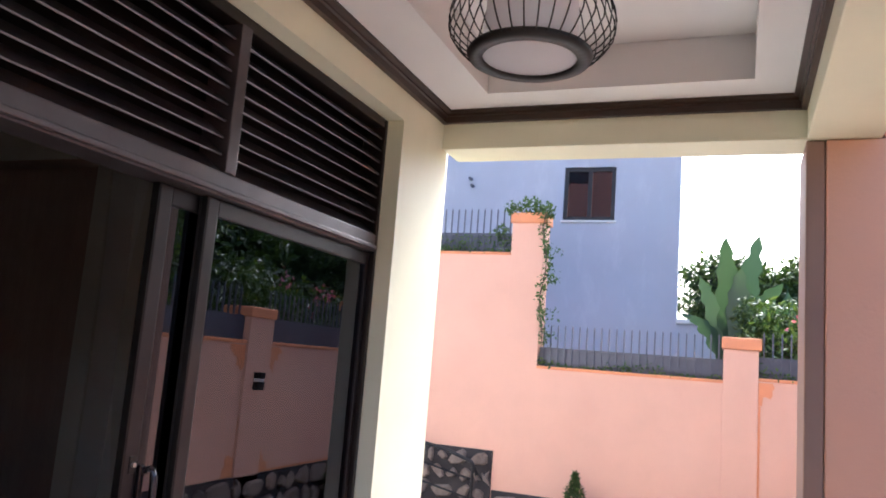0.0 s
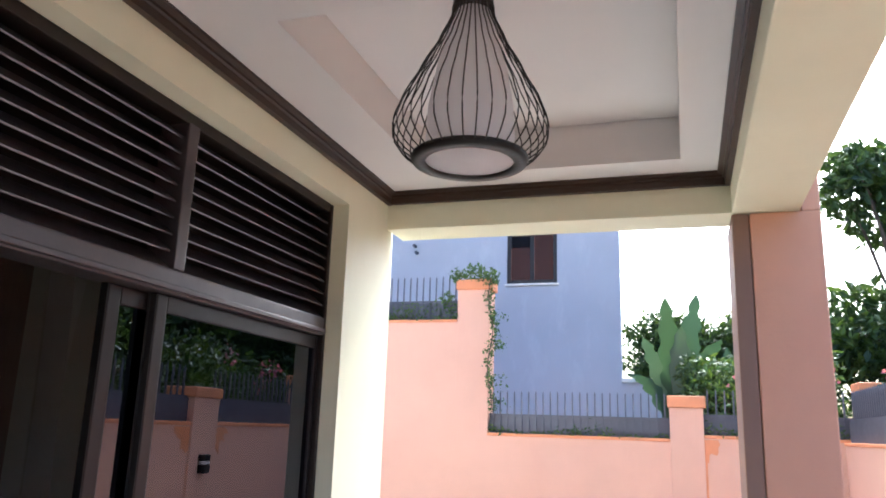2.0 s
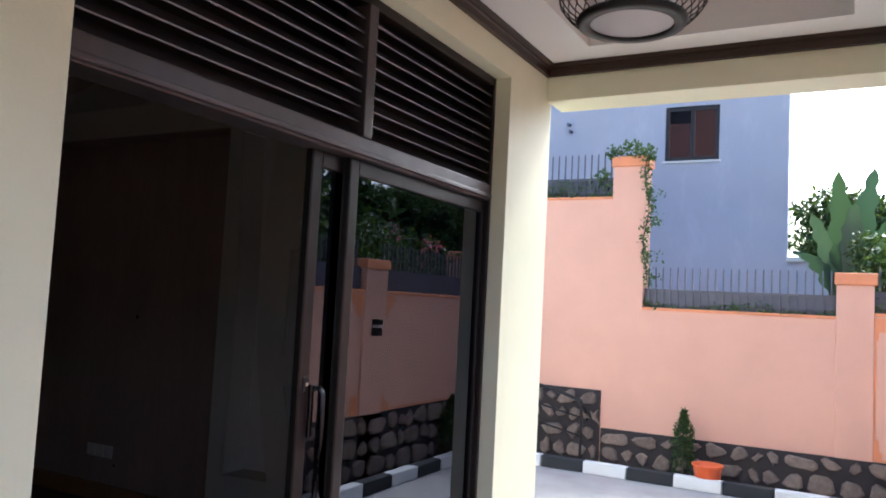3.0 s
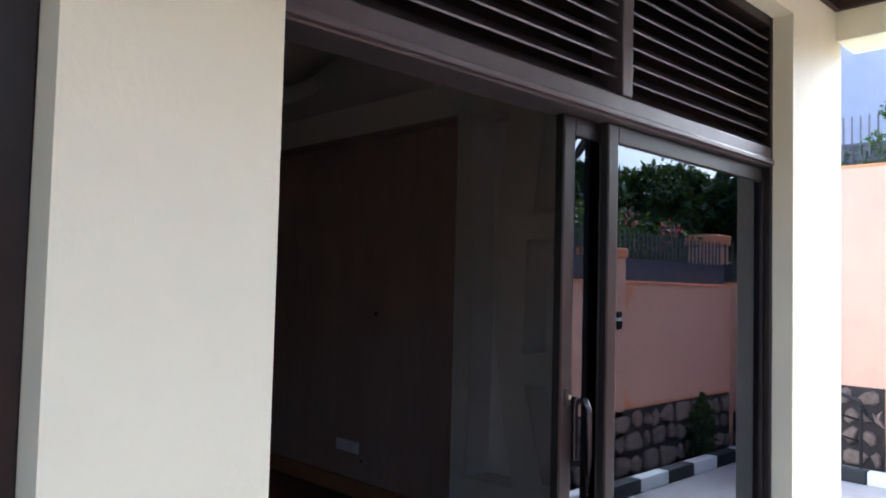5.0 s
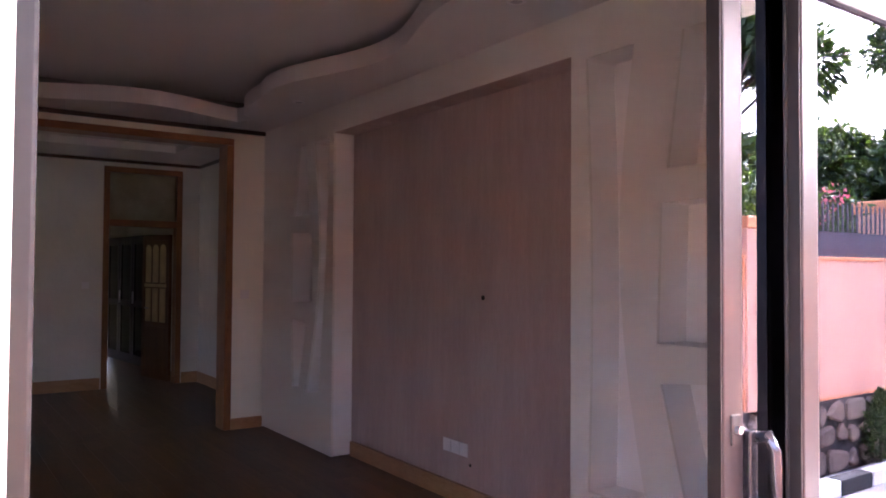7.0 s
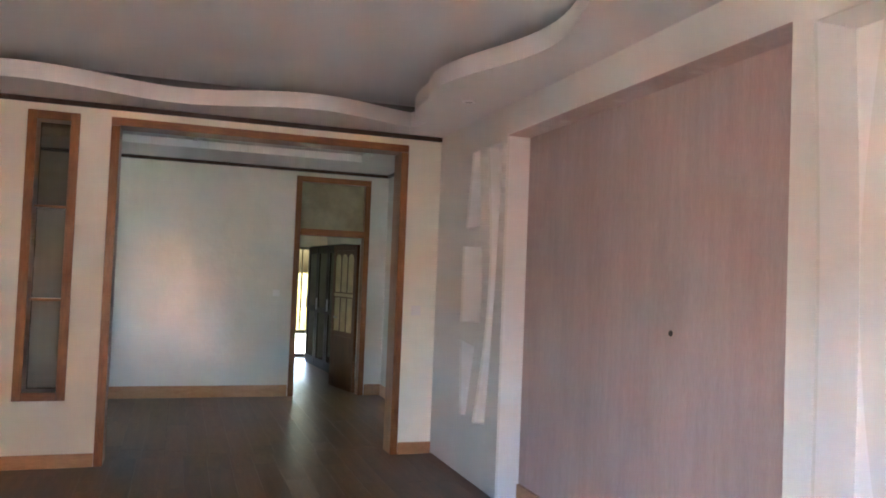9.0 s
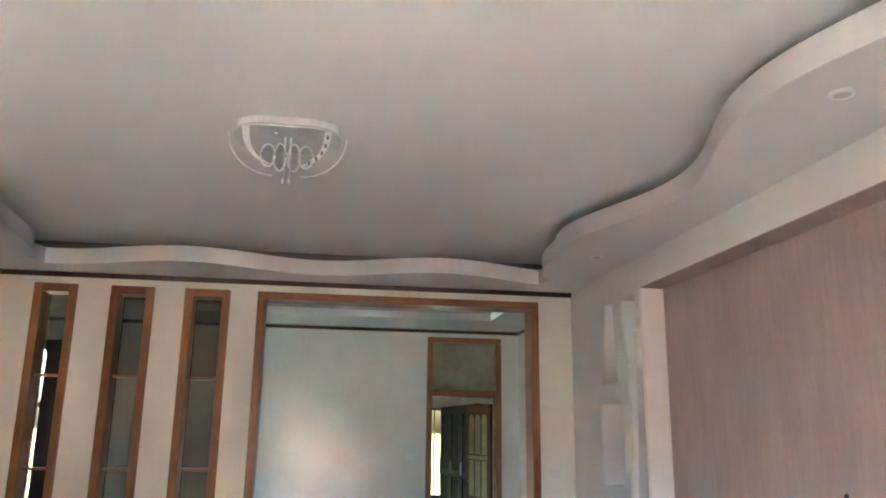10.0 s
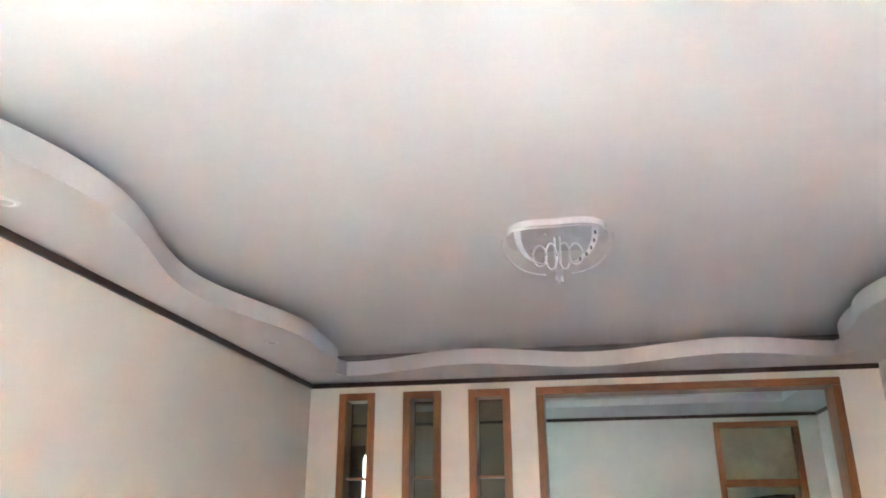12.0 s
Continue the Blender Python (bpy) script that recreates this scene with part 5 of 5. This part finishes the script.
def banana_leaf(bm, foot, tip, width, bend, side):
    """One long blade with a raised midrib and a torn, wavy edge."""
    foot, tip = Vector(foot), Vector(tip)
    d = (tip - foot)
    s = Vector(side).normalized()
    rows_ = []
    n = 18
    for i in range(n + 1):
        t = i / n
        p = foot + d * t + Vector((0, 0, 1)) * (bend * math.sin(math.pi * t))
        w = width * (math.sin(math.pi * min(1, 0.05 + 0.95 * t)) ** 0.6) * (0.5 + 0.5 * abs(math.sin(5.3 * i + width * 140 + bend * 31)))
        rows_.append([bm.verts.new(p - s * w + Vector((0, 0, -0.03))), bm.verts.new(p), bm.verts.new(p + s * w + Vector((0, 0, -0.03)))])
    for a, b in zip(rows_, rows_[1:]):
        bm.faces.new((a[0], a[1], b[1], b[0]))
        bm.faces.new((a[1], a[2], b[2], b[1]))


for bx, by, sc, sd in ((1.32, 10.1, 1.0, 1), (2.10, 10.4, 0.84, 2)):
    bp = root("banana_plant", (bx, by, GROUND), "banana plant with broad upright leaves behind the wall", "banana plant")
    bm = bmesh.new()
    cyl(bm, (bx, by, GROUND - 0.05), (bx, by, 1.9 * sc), 0.12, 0.07, n=12)
    part("stem", bm, "leaf_banana", bp, smooth=True)
    rnd = random.Random(sd)
    for k, (dx, dz, wd) in enumerate(((-0.10, 1.85, 0.17), (0.32, 1.95, 0.17), (-0.42, 1.35, 0.13), (0.62, 1.3, 0.15), (0.10, 1.45, 0.17), (0.95, 0.7, 0.14), (0.40, 1.15, 0.16), (0.80, 0.95, 0.13), (-0.62, 0.8, 0.13), (-0.15, 1.0, 0.15))):
        bm = bmesh.new()
        banana_leaf(bm, (bx, by, 1.75 * sc), (bx + dx * sc, by + rnd.uniform(-0.3, 0.3), (1.75 + dz) * sc), wd * sc, 0.10 + 0.45 * max(0.0, abs(dx) - 0.3), (1, 0.3 * rnd.uniform(-1, 1), -0.25 * dx))
        part("leaf", bm, "leaf_banana", bp, smooth=True)

# creeper on the tall pillar
iv = root("creeper", (-1.0, NY, 3.57), "green creeper on the pillar cap, trailing down its side", "creeper")
rng = np.random.default_rng(41)
pts = [clump_points([(-1.25, NY + 0.05, 3.62, 0.12), (-1.02, NY + 0.02, 3.66, 0.16), (-0.82, NY + 0.0, 3.6, 0.14), (-1.4, NY + 0.05, 3.35, 0.1)], 9000, 42, 0.2)]
zs = rng.uniform(1.95, 3.6, 420)
pts.append(np.stack([-0.79 + 0.035 * np.sin(zs * 7) + rng.normal(size=420) * 0.025, NY - 0.02 + rng.normal(size=420) * 0.04, zs], 1))
for zz in (2.05, 2.35, 2.75, 3.1):
    pts.append(np.array([-0.72, NY - 0.02, zz]) + rng.normal(size=(36, 3)) * np.array([0.06, 0.03, 0.05]))
leaf_object("foliage", np.concatenate(pts), 0.045, "leaf_mid", iv, seed=43, ratio=0.6)
bm = bmesh.new()
tube(bm, [(-0.80 + 0.03 * math.sin(z * 7), NY - 0.055, z) for z in np.linspace(1.75, 3.55, 20)], 0.007, 5)
part("vine_stem", bm, "bark", iv)
# weeds along the foot of the fences
pts = []
for a, b, z in ((-4.5, P1[0], TALL), (P1[1], P2[0], LOW), (P2[1], P3[0], RIGHT)):
    n = int((b - a) * 170)
    xs = rng.uniform(a, b, n)
    pts.append(np.stack([xs, NY + 0.03 + rng.normal(size=n) * 0.02, z + 0.03 + np.abs(rng.normal(size=n)) * 0.03 * (1.2 + np.sin(xs * 5))], 1))
xs = rng.uniform(-3.5, P1[0], 500)
pts.append(np.stack([xs, NY + 0.05 + rng.normal(size=500) * 0.03, TALL + 0.05 + rng.random(500) * 0.2], 1))
tagged(leaf_object("fence_weeds", np.concatenate(pts), 0.045, "leaf_mid", None, "", seed=44, ratio=0.5), "small green weeds along the wall tops", "weeds", kind="stuff")


def cypress(at, h, r, seed):
    x, y, z = at
    c = root("cypress", at, "small dark green conical cypress by the stone plinth", "shrub", "small cypresses")
    bm = bmesh.new()
    cyl(bm, (x, y, z - 0.03), (x, y, z + h * 0.5), 0.02, 0.012, n=8)
    part("trunk", bm, "bark", c)
    rng_ = np.random.default_rng(seed)
    n = 1500
    t = rng_.random(n) ** 0.7
    th = rng_.random(n) * 2 * math.pi
    rr = r * np.minimum(1.0, 3.2 * (1 - t)) * (0.75 - 0.25 * t) * (0.6 + 0.4 * rng_.random(n)) * (1 + 0.2 * np.sin(th * 5 + t * 9))
    leaf_object("foliage", np.stack([x + rr * np.cos(th), y + rr * np.sin(th), z + 0.05 + t * (h - 0.08)], 1), 0.05, "leaf_dark", c, seed=seed, droop=-0.9, ratio=0.35)


cypress((-0.24, 8.02, GROUND), 0.78, 0.17, 51)
cypress((2.80, 7.2, GROUND), 0.74, 0.2, 52)
bm = bmesh.new()
lathe(bm, [(0.001, 0.01), (0.11, 0.0), (0.12, 0.02), (0.15, 0.24), (0.165, 0.245), (0.165, 0.265), (0.148, 0.265), (0.115, 0.04), (0.001, 0.035)], (0.08, 7.7, GROUND), 28)
single("bucket", bm, "bucket", "orange plastic bucket on the driveway", "bucket", smooth=True)

# iron stair rail in front of the stones
rl = root("stair_rail", (-1.9, 8.05, GROUND), "black iron stair rail before the stone plinth", "handrail")
bm = bmesh.new()
tube(bm, [(-3.2, 8.02, 0.86), (-2.2, 8.02, 0.72), (-1.75, 8.02, 0.64), (-1.45, 8.02, 0.54), (-1.38, 8.02, 0.40)], 0.022, 8)
part("handrail", bm, "black", rl, smooth=True)
for dz in (0.2, 0.42):
    bm = bmesh.new()
    tube(bm, [(-3.2, 8.02, 0.84 - dz), (-2.2, 8.02, 0.70 - dz), (-1.42, 8.02, 0.54 - dz)], 0.012, 8)
    part("rail", bm, "black", rl, smooth=True)
for x, z in ((-2.9, 0.81), (-2.15, 0.70), (-1.44, 0.53)):
    bm = bmesh.new()
    cyl(bm, (x, 8.02, GROUND), (x, 8.02, z), 0.018, n=8)
    part("post", bm, "black", rl)

# painted kerb stones
kerb_me = {}
for k, m in enumerate(("white_coping", "kerb_black")):
    kerb_me[k] = mesh_of("kerb_stone", boxes(((-0.06, -0.245, 0), (0.06, 0.245, 0.13)), bev=0.012), m)
kb = root("kerb", (2.95, 4, GROUND), "black and white painted kerb along the driveway", "kerb", kind="structure")
for i in range(17):
    shared("kerb_stone", kerb_me[i % 2], kb, Matrix.Translation((2.62, -0.2 + 0.5 * i, GROUND)))
kb = root("kerb", (-1, 7.65, GROUND), "black and white painted kerb before the wall", "kerb", kind="structure")
for i in range(9):
    shared("kerb_stone", kerb_me[i % 2], kb, Matrix.Translation((-3.0 + 0.5 * i, 7.6, GROUND)) @ Matrix.Rotation(math.pi / 2, 4, "Z"))

# ---------------------------------------------------------------- pieces: stones of the plinths, boards of the floor
def stone_plinth(name, origin, along, out, length, rows, parent, seed):
    """Irregular field stones set in dark mortar on a wall's foot; each stone is a piece of its own."""
    rnd = random.Random(seed)
    o, u, n = Vector(origin), Vector(along), Vector(out)
    z = 0.0
    bm = boxes(((0, -0.03, 0), (length, 0.0, sum(rows))))
    bm.transform(Matrix((tuple([*u.xyz, 0]), tuple([*(-n).xyz, 0]), (0, 0, 1, 0), (0, 0, 0, 1))).transposed())
    bm.transform(Matrix.Translation(o))
    part("mortar_bed", bm, "mortar", parent, "dark mortar")
    for h in rows:
        x = 0.0
        while x < length - 0.06:
            w = min(rnd.uniform(0.13, 0.38), length - x)
            g = 0.014
            c = [(x + g, z + g), (x + w - g, z + g), (x + w - g, z + h - g), (x + g, z + h - g)]
            ring = []
            for (px, pz), (sx, sz) in zip(c, ((1, 1), (-1, 1), (-1, -1), (1, -1))):
                jx, jz = rnd.uniform(-0.012, 0.05), rnd.uniform(-0.012, 0.05)
                ring += [(px + sx * jx, pz + sz * (jz + 0.035)), (px + sx * (jx + 0.045), pz + sz * jz)] if (sx * sz < 0) else [(px + sx * (jx + 0.045), pz + sz * jz), (px + sx * jx, pz + sz * (jz + 0.035))]
            cx, cz = sum(p[0] for p in ring) / 8, sum(p[1] for p in ring) / 8
            ring.sort(key=lambda p: math.atan2(p[1] - cz, p[0] - cx))
            bm = bmesh.new()
            dp = rnd.uniform(0.03, 0.05)
            lv = [[bm.verts.new(o + u * (cx + (px - cx) * k) + n * (0.031 + dd) + Vector((0, 0, cz + (pz - cz) * k))) for px, pz in ring] for k, dd in ((1.0, -0.004), (0.98, dp * 0.6), (0.78, dp))]
            for a, b in zip(lv, lv[1:]):
                for i in range(8):
                    bm.faces.new((a[i], a[(i + 1) % 8], b[(i + 1) % 8], b[i]))
            bm.faces.new(lv[-1])
            part("stone", bm, "stone", parent, smooth=False)
            x += w
        z += h


stone_plinth("stone_plinth", (-1.28, NY, GROUND), (1, 0, 0), (0, -1, 0), 4.25, [0.22, 0.19], nw, 61)
stone_plinth("stone_plinth", (-4.3, NY, GROUND), (1, 0, 0), (0, -1, 0), 3.0, [0.23, 0.22, 0.2, 0.21], nw, 62)
stone_plinth("stone_plinth", (EX, 0.5, GROUND), (0, 1, 0), (-1, 0, 0), 7.7, [0.23, 0.21, 0.21], ew, 63)

board_me = mesh_of("board", boxes(((0, 0, -0.013), (1.196, 0.1885, 0))), "plank")
rnd = random.Random(71)
for x0, x1, y0, y1 in ((FAR_X - FAR_T, WALL_IN + 0.01, SOUTH_Y, TV_Y), (DIN_X - 0.15, FAR_X - FAR_T, -1.6, DIN_N), (CX, DIN_X - 0.15, DD0 - 0.15, DD1 + 0.25)):
    y = y0
    while y < y1 - 0.02:
        w = min(0.19, y1 - y)
        x = x0
        first = rnd.uniform(0.35, 1.2)
        while x < x1 - 0.01:
            ln = min(first, x1 - x)
            first = 1.2
            shared("board", board_me, floor, Matrix.Translation((x, y, 0)) @ Matrix.Diagonal((ln / 1.2, w / 0.19, 1, 1)))
            x += ln
        y += w
